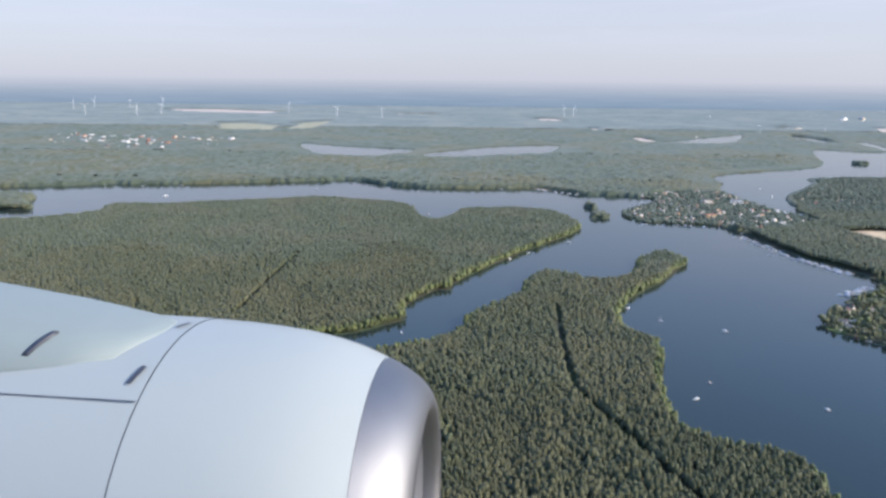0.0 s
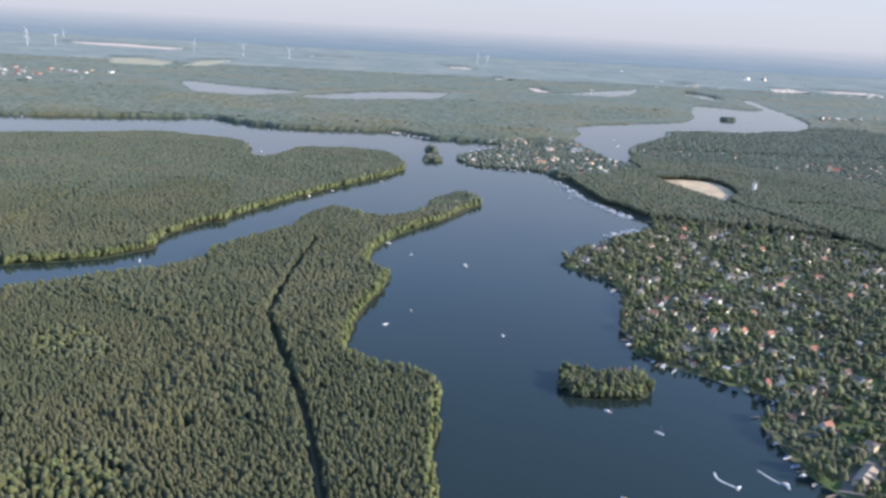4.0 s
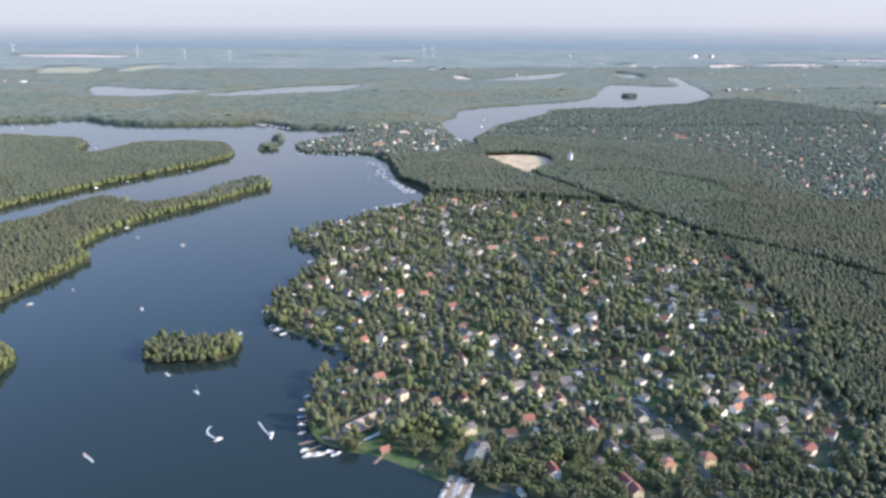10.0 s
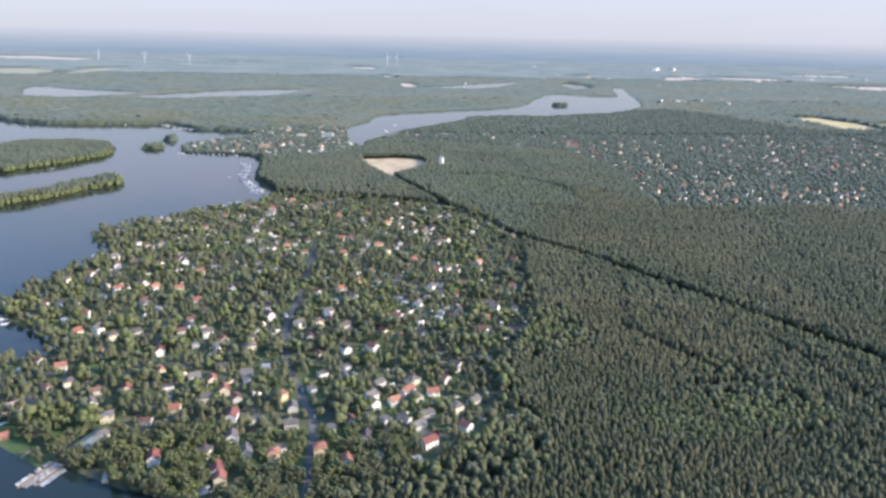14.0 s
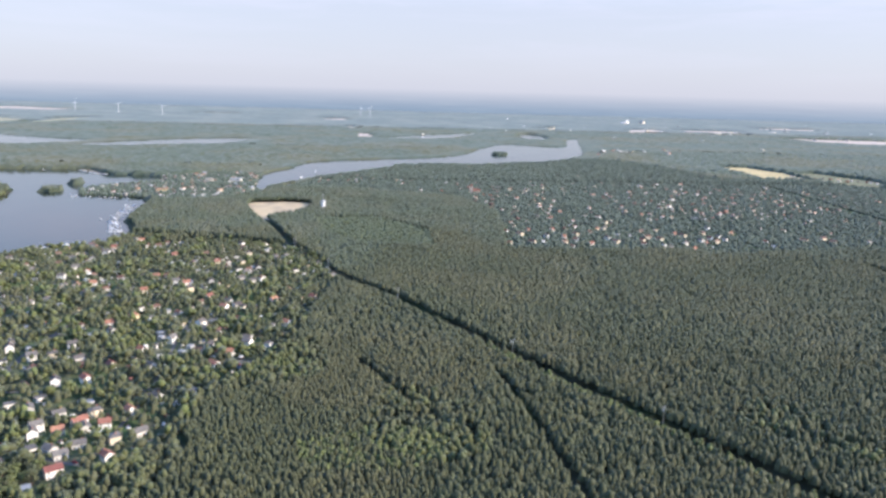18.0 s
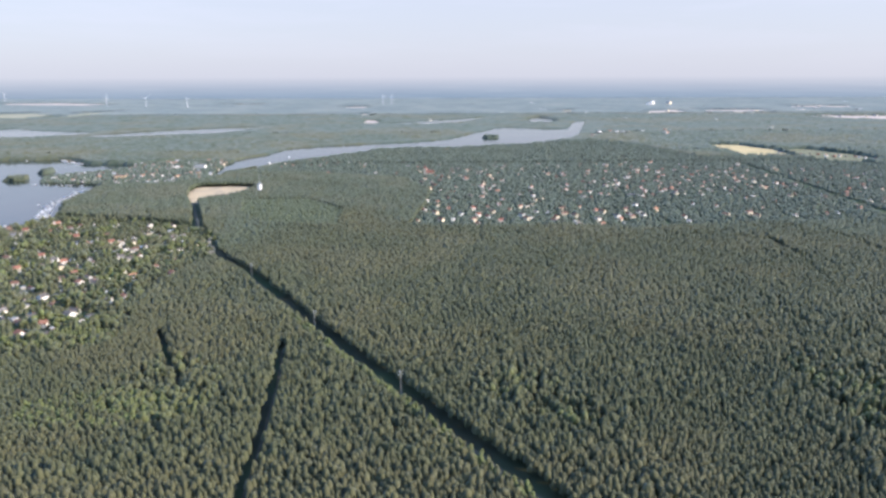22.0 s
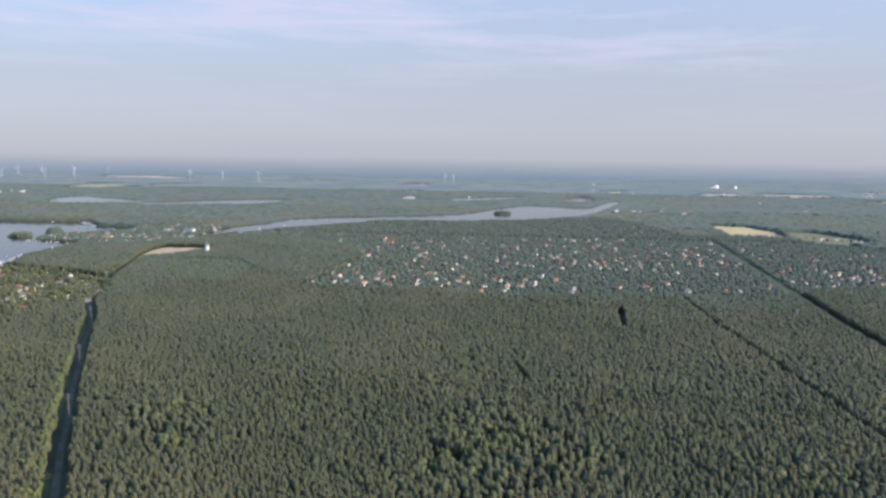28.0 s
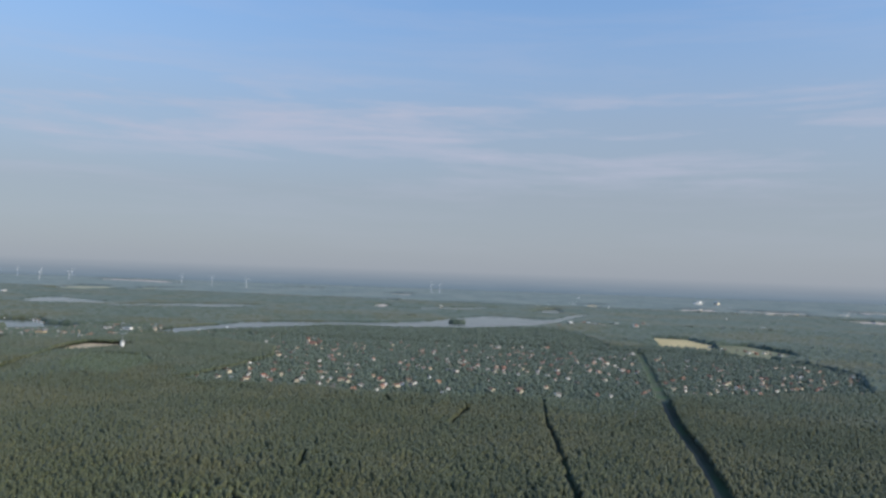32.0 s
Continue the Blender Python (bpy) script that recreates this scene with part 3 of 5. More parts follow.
def lumps(count, seed, spread=0.55, size=0.55, plain=False):
    """A rounded crown of uneven clumps, one unit high."""
    rng = np.random.default_rng(seed)
    bm = bmesh.new()
    for i in range(count):
        a, r = rng.uniform(0, 6.28), spread * math.sqrt(rng.uniform(0, 1))
        z = 0.40 + 0.42 * (i / max(count - 1, 1)) * (1 - 0.3 * r)
        s = size * rng.uniform(0.7, 1.15)
        m = Matrix.Translation((r * math.cos(a), r * math.sin(a), z)) @ Euler((0, 0, a * 2)).to_matrix().to_4x4() @ Matrix.Diagonal((s, s * rng.uniform(0.75, 1.1), s * 0.46, 1))
        if plain:
            bmesh.ops.create_cone(bm, cap_ends=True, segments=5, radius1=1.0, radius2=0.5, depth=1.2, matrix=m)
        else:
            bmesh.ops.create_icosphere(bm, subdivisions=1, radius=1, matrix=m)
    bmesh.ops.triangulate(bm, faces=bm.faces[:])
    bm.verts.ensure_lookup_table()
    v, f = np.array([q.co[:] for q in bm.verts]), np.array([[q.index for q in p.verts] for p in bm.faces])
    bm.free()
    return v, f


def scattered(name, templates, x, y, radius, height, mat, seed, ragged, label, category):
    """Many alike plants as one object: each point gets a turned, scaled and ragged copy of a template."""
    rng = np.random.default_rng(seed)
    pick = rng.integers(0, len(templates), len(x))
    vs, fs, base = [], [], 0
    for k, (tv, tf) in enumerate(templates):
        m = pick == k
        n = int(m.sum())
        if not n:
            continue
        a = rng.uniform(0, 6.283, n)
        c, s = np.cos(a)[:, None], np.sin(a)[:, None]
        rag = rng.uniform(1 - ragged, 1 + ragged, (n, len(tv)))
        tilt = rng.normal(0, 0.05, (n, 2))
        px = (tv[:, 0] * c - tv[:, 1] * s) * rag * radius[m][:, None]
        py = (tv[:, 0] * s + tv[:, 1] * c) * rag * radius[m][:, None]
        pz = tv[:, 2][None, :] * height[m][:, None] * rng.uniform(1 - ragged * 0.25, 1 + ragged * 0.25, (n, len(tv)))
        px, py = px + x[m][:, None] + pz * tilt[:, :1], py + y[m][:, None] + pz * tilt[:, 1:]
        vs.append(np.stack([px, py, pz], 2).reshape(-1, 3))
        fs.append((tf[None] + (np.arange(n) * len(tv))[:, None, None] + base).reshape(-1, 3))
        base += n * len(tv)
    return tagged(mesh_object(name, np.concatenate(vs), np.concatenate(fs), mat), label, category, kind="stuff")


def jittered(x0, x1, y0, y1, step, seed, shake=0.42):
    rng = np.random.default_rng(seed)
    gx, gy = np.meshgrid(np.arange(x0, x1, step, dtype=float), np.arange(y0, y1, step * 0.87))
    gx[1::2] += step / 2
    return (gx + rng.uniform(-shake, shake, gx.shape) * step).ravel(), (gy + rng.uniform(-shake, shake, gx.shape) * step).ravel()


def wood_at(x, y):
    ok = ~on_water(x, y)
    for p in (VILLAGE, POINT_VILLAGE, FAR_VILLAGE, *FIELDS):
        ok &= ~inside(x, y, p)
    for line, half in RIDES:
        ok &= near_line(x, y, line) > half
    return ok


def shore_gap(x, y):
    d = np.full(x.shape, 1e9)
    for ring in (LAKE, WOOD_ISLAND, ISLET):
        d = np.minimum(d, near_line(x, y, np.vstack([ring, ring[:1]])))
    return d


STAND_SEEDS = np.random.default_rng(5).uniform((-800, -60), (2000, 1240), (420, 2))
STAND_AGE = np.random.default_rng(6).uniform(-1, 1, 420)


def stand(x, y):
    """The age of the forest stand that a place belongs to, from -1 (young, dense) to 1 (old, tall); stands meet along straight edges."""
    px, py = x * 0.94 + y * 0.34, y * 0.94 - x * 0.34
    sx, sy = STAND_SEEDS[:, 0] * 0.94 + STAND_SEEDS[:, 1] * 0.34, STAND_SEEDS[:, 1] * 0.94 - STAND_SEEDS[:, 0] * 0.34
    out = np.empty(len(x))
    for i in range(0, len(x), 4000):
        d = np.maximum(np.abs(px[i:i + 4000, None] - sx), 0.7 * np.abs(py[i:i + 4000, None] - sy))
        out[i:i + 4000] = STAND_AGE[np.argmin(d, 1)]
    return out


PINE_NEAR = [ring_crown((0.50, 0.78), (1.0, 0.68), 5), ring_crown((0.56, 0.82), (1.0, 0.72), 5), ring_crown((0.46, 0.74), (0.95, 0.62), 5)]
PINE_MID = [ring_crown((0.42, 0.72), (0.95, 0.75), 4), ring_crown((0.50, 0.80), (0.9, 0.7), 4)]
LEAF_NEAR = [lumps(4, 1), lumps(4, 2), lumps(5, 3)]
LEAF_MID = [ring_crown((0.26, 0.58), (0.85, 0.95), 5), ring_crown((0.30, 0.66), (1.0, 0.75), 5), ring_crown((0.22, 0.62), (0.8, 0.85), 5)]

x, y = jittered(-200, 1700, -30, 480, 2.25, 11)
s = path_side(x, y)
k = (s > 130) & (s < 430) & in_sight(x, y)
x, y = x[k], y[k]
k = wood_at(x, y)
x, y = x[k], y[k]
gap = shore_gap(x, y)
k = gap > 5
rng = np.random.default_rng(1)
young = np.array([noise.noise((a * 0.012, b * 0.012, 3.0)) for a, b in zip(x, y)])
age = stand(x, y)
tall = 8.0 + 1.5 * young + 0.9 * age + rng.normal(0, 0.4, len(x)) * (1.5 + age)
thin = rng.uniform(0, 1, len(x)) < 0.93 - 0.13 * age - 0.12 * (young < -0.25)
broad = (young > 0.28) & (rng.uniform(0, 1, len(x)) < 0.75)
edge = near_line(x, y, MAIN_RIDE)
belt = near_line(x, y, np.vstack([VILLAGE, VILLAGE[:1]])) < 26 + 60 * young
broad |= belt & (rng.uniform(0, 1, len(x)) < 0.85)
grove = (((x - 768) / 34) ** 2 + ((y - 222) / 20) ** 2 < 1) | (((x - 715) / 26) ** 2 + ((y - 318) / 16) ** 2 < 1)
# the ride's sun-facing west edge is painted lit, with the yellower leaf colour
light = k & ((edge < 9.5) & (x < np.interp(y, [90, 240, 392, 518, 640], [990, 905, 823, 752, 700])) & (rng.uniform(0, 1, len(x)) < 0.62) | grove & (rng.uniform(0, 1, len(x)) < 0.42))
scattered("light_wood", LEAF_NEAR, x[light], y[light], rng.uniform(1.5, 2.3, light.sum()), tall[light] * 0.92, SUNLIT_LEAF, 24, 0.22, "broadleaved trees in sunlit yellow-green at the edge of a ride", "forest")
k &= ~light
sel = k & thin & ~broad
scattered("pine_wood", PINE_NEAR, x[sel], y[sel], (0.95 + 0.95 * rng.uniform(0, 1, sel.sum()) ** 1.4) * (1 + 0.14 * age[sel]), tall[sel], PINE, 21, 0.32, "dense dark green pine forest seen from above", "forest")
sel = k & thin & broad & (rng.uniform(0, 1, len(x)) < 0.34)
scattered("mixed_wood", LEAF_NEAR, x[sel], y[sel], rng.uniform(2.1, 3.0, sel.sum()), tall[sel] + 0.3, LEAF, 22, 0.22, "brighter broadleaved trees among the pines", "forest")

for step, near_s, far_s, seed, r0, r1, label in ((3.1, 430, 720, 12, 1.4, 2.4, "dull green pine forest beyond the nearest stands"), (3.5, 720, 2600, 13, 1.9, 3.0, "wide haze-tinted pine forest in the middle distance")):
    x, y = jittered(-760, 2000, 200, 1240, step, seed)
    s = path_side(x, y)
    k = (s >= near_s - 120 * (near_s > 500)) & (s < far_s + 120) & ~beyond(x, y) & in_sight(x, y)
    x, y, s = x[k], y[k], s[k]
    k = wood_at(x, y)
    x, y, s = x[k], y[k], s[k]
    gap = shore_gap(x, y)
    k = gap > 6
    young = np.array([noise.noise((a * 0.010, b * 0.010, 3.0)) for a, b in zip(x, y)])
    turn = 720 + 170 * young + rng.normal(0, 16, len(x))        # the plain and the haze-tinted pines meet along an uneven line
    k &= (s < turn) if far_s < 800 else (s >= turn)
    age = stand(x, y)
    tall = 8.2 + 1.5 * young + 0.6 * age + rng.normal(0, 0.35, len(x))
    k &= rng.uniform(0, 1, len(x)) < 0.95 - 0.07 * age
    young_wood = k & inside(x, y, PLANTATION)
    k &= ~young_wood
    scattered("pine_wood", PINE_MID, x[k], y[k], rng.uniform(r0, r1, k.sum()) * (1 + 0.1 * age[k]), tall[k], PINE if far_s < 800 else HAZED_PINE, seed + 11, 0.30, label, "forest")
    if young_wood.any():
        n = young_wood.sum()
        scattered("young_wood", PINE_MID, x[young_wood], y[young_wood], rng.uniform(1.7, 2.6, n), rng.uniform(6.6, 7.6, n), YOUNG_PINE, seed + 15, 0.25, "even lighter green plantation of young pines", "forest")

# brighter trees and reeds along the shores, their sunlight put into the leaf colour
for name, step, lo, hi, far in (("shore_trees", 3.0, 1.2, 6.5, 560), ("shore_trees", 4.2, 1.5, 8.0, 1000)):
    x, y = jittered(-500, 560, 140, 1240, step, 31 + int(far))
    s = path_side(x, y)
    k = (s > (130 if far < 600 else 560)) & (s < far) & in_sight(x, y)
    x, y = x[k], y[k]
    g = shore_gap(x, y)
    k = (g > lo) & (g < hi) & ~on_water(x, y) & ~inside(x, y, VILLAGE) & ~inside(x, y, POINT_VILLAGE) & ~((x > 430) & (y > 590))
    x, y = x[k], y[k]
    scattered(name, LEAF_NEAR if far < 600 else LEAF_MID, x, y, rng.uniform(1.7, 2.7, len(x)), rng.uniform(5.0, 8.5, len(x)), SUNLIT_LEAF, 33, 0.22, "sunlit light green trees fringing the lake shore", "trees")

# the trees of the small islands
x, y = jittered(300, 400, 320, 365, 2.8, 41)
k = inside(x, y, ISLET) & (rng.uniform(0, 1, len(x)) < 0.78) & (np.hypot(x - 381, y - 353) > 4.2)
scattered("island_trees", LEAF_NEAR, x[k], y[k], rng.uniform(1.2, 3.2, k.sum()), rng.uniform(2.6, 9.0, k.sum()), LEAF, 42, 0.36, "thick green trees covering a small lake island", "trees")
for ring in (TINY_1, TINY_2, LAKE_ISLAND):
    x, y = jittered(ring[:, 0].min(), ring[:, 0].max(), ring[:, 1].min(), ring[:, 1].max(), 3.6, 43)
    k = inside(x, y, ring)
    scattered("island_trees", LEAF_MID, x[k], y[k], rng.uniform(2.0, 3.2, k.sum()), rng.uniform(5, 9, k.sum()), CANOPY, 44, 0.22, "dark trees on a tiny lake island", "trees")


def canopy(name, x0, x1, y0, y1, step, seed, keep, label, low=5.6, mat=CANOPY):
    """A rolling roof of far tree tops that drops to the ground at shores, fields and villages."""
    rng = np.random.default_rng(seed)
    gx, gy = np.meshgrid(np.arange(x0, x1 + step, step), np.arange(y0, y1 + step, step))
    nx, ny = gx.shape[1], gx.shape[0]
    fx = gx + rng.uniform(-0.3, 0.3, gx.shape) * step
    fy = gy + rng.uniform(-0.3, 0.3, gx.shape) * step
    ok = keep(fx.ravel(), fy.ravel()).reshape(gx.shape)
    z = rng.uniform(low, 9.4, gx.shape)
    for ring in (EAST_LAKE, FAR_LAKE_1, FAR_LAKE_2, FAR_LAKE_3):
        z *= np.clip(near_line(fx, fy, np.vstack([ring, ring[:1]])) / 70.0, 0.5, 1.0)      # lower growth by the water
    z = np.where(ok, z, -0.5)
    cell = ok[:-1, :-1] | ok[1:, :-1] | ok[:-1, 1:] | ok[1:, 1:]
    idx = np.arange(nx * ny).reshape(ny, nx)
    a, b, c, d = idx[:-1, :-1][cell], idx[:-1, 1:][cell], idx[1:, :-1][cell], idx[1:, 1:][cell]
    faces = np.concatenate([np.c_[a, b, d], np.c_[a, d, c]])
    used, inv = np.unique(faces, return_inverse=True)
    v = np.stack([fx.ravel(), fy.ravel(), z.ravel()], 1)[used]
    ob = mesh_object(name, v, inv.reshape(-1, 3), mat)
    return tagged(ob, label, "forest", kind="stuff")


canopy("wood", -300, 1760, -620, 170, 7.0, 55, lambda x, y: wood_at(x, y) & (path_side(x, y) < 126), "forest going on below the flight", 1.0, PINE)
# the haze on these far woods lies only in canopy colour and sheen
canopy("far_wood", -900, 2150, 700, 1400, 4.2, 53, lambda x, y: wood_at(x, y) & beyond(x, y) & (y < 1397) & in_sight(x, y, 80), "haze-tinted forest on the far side of the lake", 2.4)
canopy("far_wood", -1150, 2450, 1390, 1900, 6.5, 51, lambda x, y: wood_at(x, y) & beyond(x, y) & (y < 1893) & in_sight(x, y, 80), "haze-tinted forest stretching beyond the lakes", 2.8)
canopy("far_wood", -2100, 3300, 1890, 2900, 12.0, 54, lambda x, y: wood_at(x, y) & in_sight(x, y, 120) & (y < 2890), "haze-tinted forest beyond the far lakes", 4.0)
canopy("far_wood", -3600, 4600, 2880, 5300, 22.0, 52, lambda x, y: wood_at(x, y) & in_sight(x, y, 150), "haze-blue forest running to the horizon", 6.6, FAR_CANOPY)


# ---- houses ----
def gable_roof(bm, w, d, z, rise, over=0.24, thick=0.14):
    """Two thick slopes that meet in a ridge along x."""
    hx, hy = w / 2 + over, d / 2 + over
    drop = rise * over / (d / 2)
    for sgn in (-1, 1):
        pts = [(-hx, sgn * hy, z - drop), (hx, sgn * hy, z - drop), (hx, 0, z + rise), (-hx, 0, z + rise)]
        lo = [bm.verts.new(p) for p in pts]
        hi = [bm.verts.new((p[0], p[1], p[2] + thick)) for p in pts]
        for q in ((lo[0], lo[3], lo[2], lo[1]), (hi[0], hi[1], hi[2], hi[3]), *((lo[i], lo[(i + 1) % 4], hi[(i + 1) % 4], hi[i]) for i in range(4))):
            bm.faces.new(q)
    bmesh.ops.recalc_face_normals(bm, faces=bm.faces[:])


def hip_roof(bm, w, d, z, rise, over=0.26):
    hx, hy, r = w / 2 + over, d / 2 + over, max(0.15, (w - d) / 2)
    base = [bm.verts.new(p) for p in ((-hx, -hy, z), (hx, -hy, z), (hx, hy, z), (-hx, hy, z))]
    eave = [bm.verts.new((v.co.x, v.co.y, z + 0.12)) for v in base]
    a, b = bm.verts.new((-r, 0, z + rise)), bm.verts.new((r, 0, z + rise))
    for q in ((base[3], base[2], base[1], base[0]), (eave[0], eave[1], b, a), (eave[1], eave[2], b), (eave[2], eave[3], a, b), (eave[3], eave[0], a), *((base[i], base[(i + 1) % 4], eave[(i + 1) % 4], eave[i]) for i in range(4))):
        bm.faces.new(q)


def house(w, d, wall_h, rise, style, wall, roof, label, category="house"):
    w, d, wall_h, rise = w * 1.04, d * 1.04, wall_h * (1.7 - 0.15 * wall_h), rise * 0.82
    root = tagged(new("house"), label, category, "houses of the village")
    bm = box(bmesh.new(), -w / 2, -d / 2, -0.2, w / 2, d / 2, wall_h)
    if style == "gable":
        for sx in (-w / 2, w / 2):
            t = 0.15 if sx > 0 else -0.15
            a = [bm.verts.new(p) for p in ((sx, -d / 2, wall_h), (sx, d / 2, wall_h), (sx, 0, wall_h + rise - 0.02))]
            b = [bm.verts.new((v.co.x - t, v.co.y, v.co.z)) for v in a]
            for q in ((a[0], a[1], a[2]), (b[2], b[1], b[0]), (a[0], a[2], b[2], b[0]), (a[2], a[1], b[1], b[2])):
                bm.faces.new(q)
    part("wall", bm, wall, root)
    bm = bmesh.new()
    if style == "gable":
        gable_roof(bm, w, d, wall_h, rise)
    elif style == "hip":
        hip_roof(bm, w, d, wall_h, rise)
    else:
        box(bm, -w / 2 - 0.25, -d / 2 - 0.25, wall_h, w / 2 + 0.25, d / 2 + 0.25, wall_h + 0.22, 0.04)
    part("roof", bm, roof, root)
    if style != "flat":
        bm = box(bmesh.new(), w * 0.18, 0.15, wall_h + rise * 0.45, w * 0.18 + 0.42, 0.57, wall_h + rise + 0.55)
        part("chimney", bm, BRICKM, root)
    bm = box(bmesh.new(), -0.28, -d / 2 - 0.05, 0.02, 0.28, -d / 2 + 0.02, 1.1)
    part("door", bm, DOORM, root)
    spots = [(-w * 0.32, 0.75), (w * 0.32, 0.75)] + ([(-w * 0.3, wall_h - 0.75), (w * 0.3, wall_h - 0.75)] if wall_h > 2.4 else [])
    for wx, wz in spots:
        bm = box(bmesh.new(), wx - 0.36, -d / 2 - 0.04, wz - 0.32, wx + 0.36, -d / 2 + 0.02, wz + 0.36)
        part("window", bm, WINDOW, root)
    bm = box(bmesh.new(), w / 2 - 0.02, -0.4, 0.5, w / 2 + 0.04, 0.4, 1.15)
    part("window", bm, WINDOW, root)
    return root


HOUSES = [
    house(5.0, 4.2, 2.0, 1.9, "gable", WHITEW, ORANGE_T, "white rendered house with an orange tiled roof"),
    house(5.4, 4.4, 2.9, 1.9, "gable", WHITEW, GREY_T, "two-storey white house with a grey roof"),
    house(4.6, 4.2, 2.1, 2.0, "gable", CREAM, RED_T, "cream house with a steep red tiled roof"),
    house(4.8, 4.8, 2.9, 1.5, "hip", YELLOWW, ORANGE_T, "square yellow villa with an orange hipped roof"),
    house(4.8, 4.0, 1.5, 1.4, "gable", GREYW, BROWN_T, "low grey cottage with a brown tiled roof"),
    house(4.6, 3.4, 1.5, 0.3, "flat", WHITEW, GREY_T, "small white bungalow with a flat felt roof", "bungalow"),
    house(6.4, 4.4, 2.4, 1.8, "gable", WHITEW, RED_T, "long white house with a red tiled roof"),
    house(3.6, 3.0, 1.3, 0.2, "flat", GREYW, PALE_T, "small garden cabin with a pale metal roof", "cabin"),
    house(5.0, 4.6, 2.7, 1.5, "hip", CREAM, GREY_T, "cream villa with a grey hipped roof"),
    house(5.6, 4.2, 1.6, 1.8, "gable", GREYW, GREY_T, "grey house with a dark felt roof"),
]
W_O, W_G, C_R, Y_V, COT, BUN, L_R, CAB, C_G, G_G = range(10)
KNOWN = [(479, 336, C_G), (480, 315, W_O), (466, 299, W_O), (560, 362, W_G), (539, 328, C_R), (509, 315, L_R), (481, 418, W_O), (432, 447, W_O), (423, 390, COT), (497, 414, W_O),
         (494, 257, W_G), (504, 246, C_G), (531, 251, C_R), (576, 260, Y_V), (532, 211, L_R), (585, 331, COT), (594, 283, BUN), (686, 352, W_O), (681, 332, L_R), (642, 367, BUN), (557, 287, G_G), (543, 262, G_G)]
KNOWN_2 = [(557, 243, L_R), (567, 240, BUN), (560, 224, W_G), (551, 214, C_G), (567, 214, G_G), (578, 210, Y_V), (558, 201, L_R), (507, 230, C_G), (523, 274, BUN), (505, 272, C_R), (513, 391, W_O), (443, 467, W_O),
           (459, 415, L_R), (488, 472, W_G), (634, 261, L_R), (653, 273, W_O), (655, 243, C_G), (657, 227, W_O), (596, 213, Y_V), (607, 204, W_O), (617, 256, W_G), (628, 252, W_O), (648, 376, W_G), (635, 358, W_O)]
KNOWN_3 = [(560, 195, C_R), (542, 279, C_R), (558, 280, BUN), (580, 216, BUN), (638, 256, G_G), (646, 259, W_O), (618, 249, W_G), (631, 235, G_G), (637, 230, G_G), (623, 236, BUN), (608, 237, COT), (619, 313, L_R), (612, 423, Y_V), (667, 446, W_O), (652, 472, C_R), (620, 447, COT), (472, 469, W_O), (483, 479, L_R), (547, 505, W_O), (526, 531, W_G), (503, 450, W_O), (600, 230, BUN), (640, 215, L_R), (664, 250, G_G)]
spots = [(x, y, k) for x, y, k in KNOWN + KNOWN_2 + KNOWN_3]
rng = np.random.default_rng(77)
tries = 0
while len(spots) < 290 and tries < 14000:
    tries += 1
    x, y = rng.uniform(400, 740), rng.uniform(180, 690)
    q = np.array([x]), np.array([y])
    if not inside(*q, VILLAGE)[0] or on_water(*q)[0] or shore_gap(*q)[0] < 8 or (y > 560 and rng.uniform() < 0.25):
        continue
    if any(near_line(*q, s)[0] < 4.6 for s in STREETS) or min((x - a) ** 2 + (y - b) ** 2 for a, b, _ in spots) < 74 or (448 < x < 486 and 226 < y < 274):
        continue
    spots.append((x, y, int(rng.choice([0, 1, 2, 4, 4, 5, 5, 7, 7, 7, 8, 9, 9, 9, 4]))))
first = set()
for x, y, k in spots:
    turn = math.degrees(0.35 * math.sin(x * 0.02) + 0.25 * math.cos(y * 0.017)) + float(rng.choice([0, 0, 90, -90])) + rng.normal(0, 9) + 34
    m = pose(x, y, 0.13, 0, 0, turn)
    if k in first:
        copy_thing(HOUSES[k], m)
    else:
        first.add(k)
        HOUSES[k].matrix_basis = m
HX, HY = np.array([s[0] for s in spots]), np.array([s[1] for s in spots])


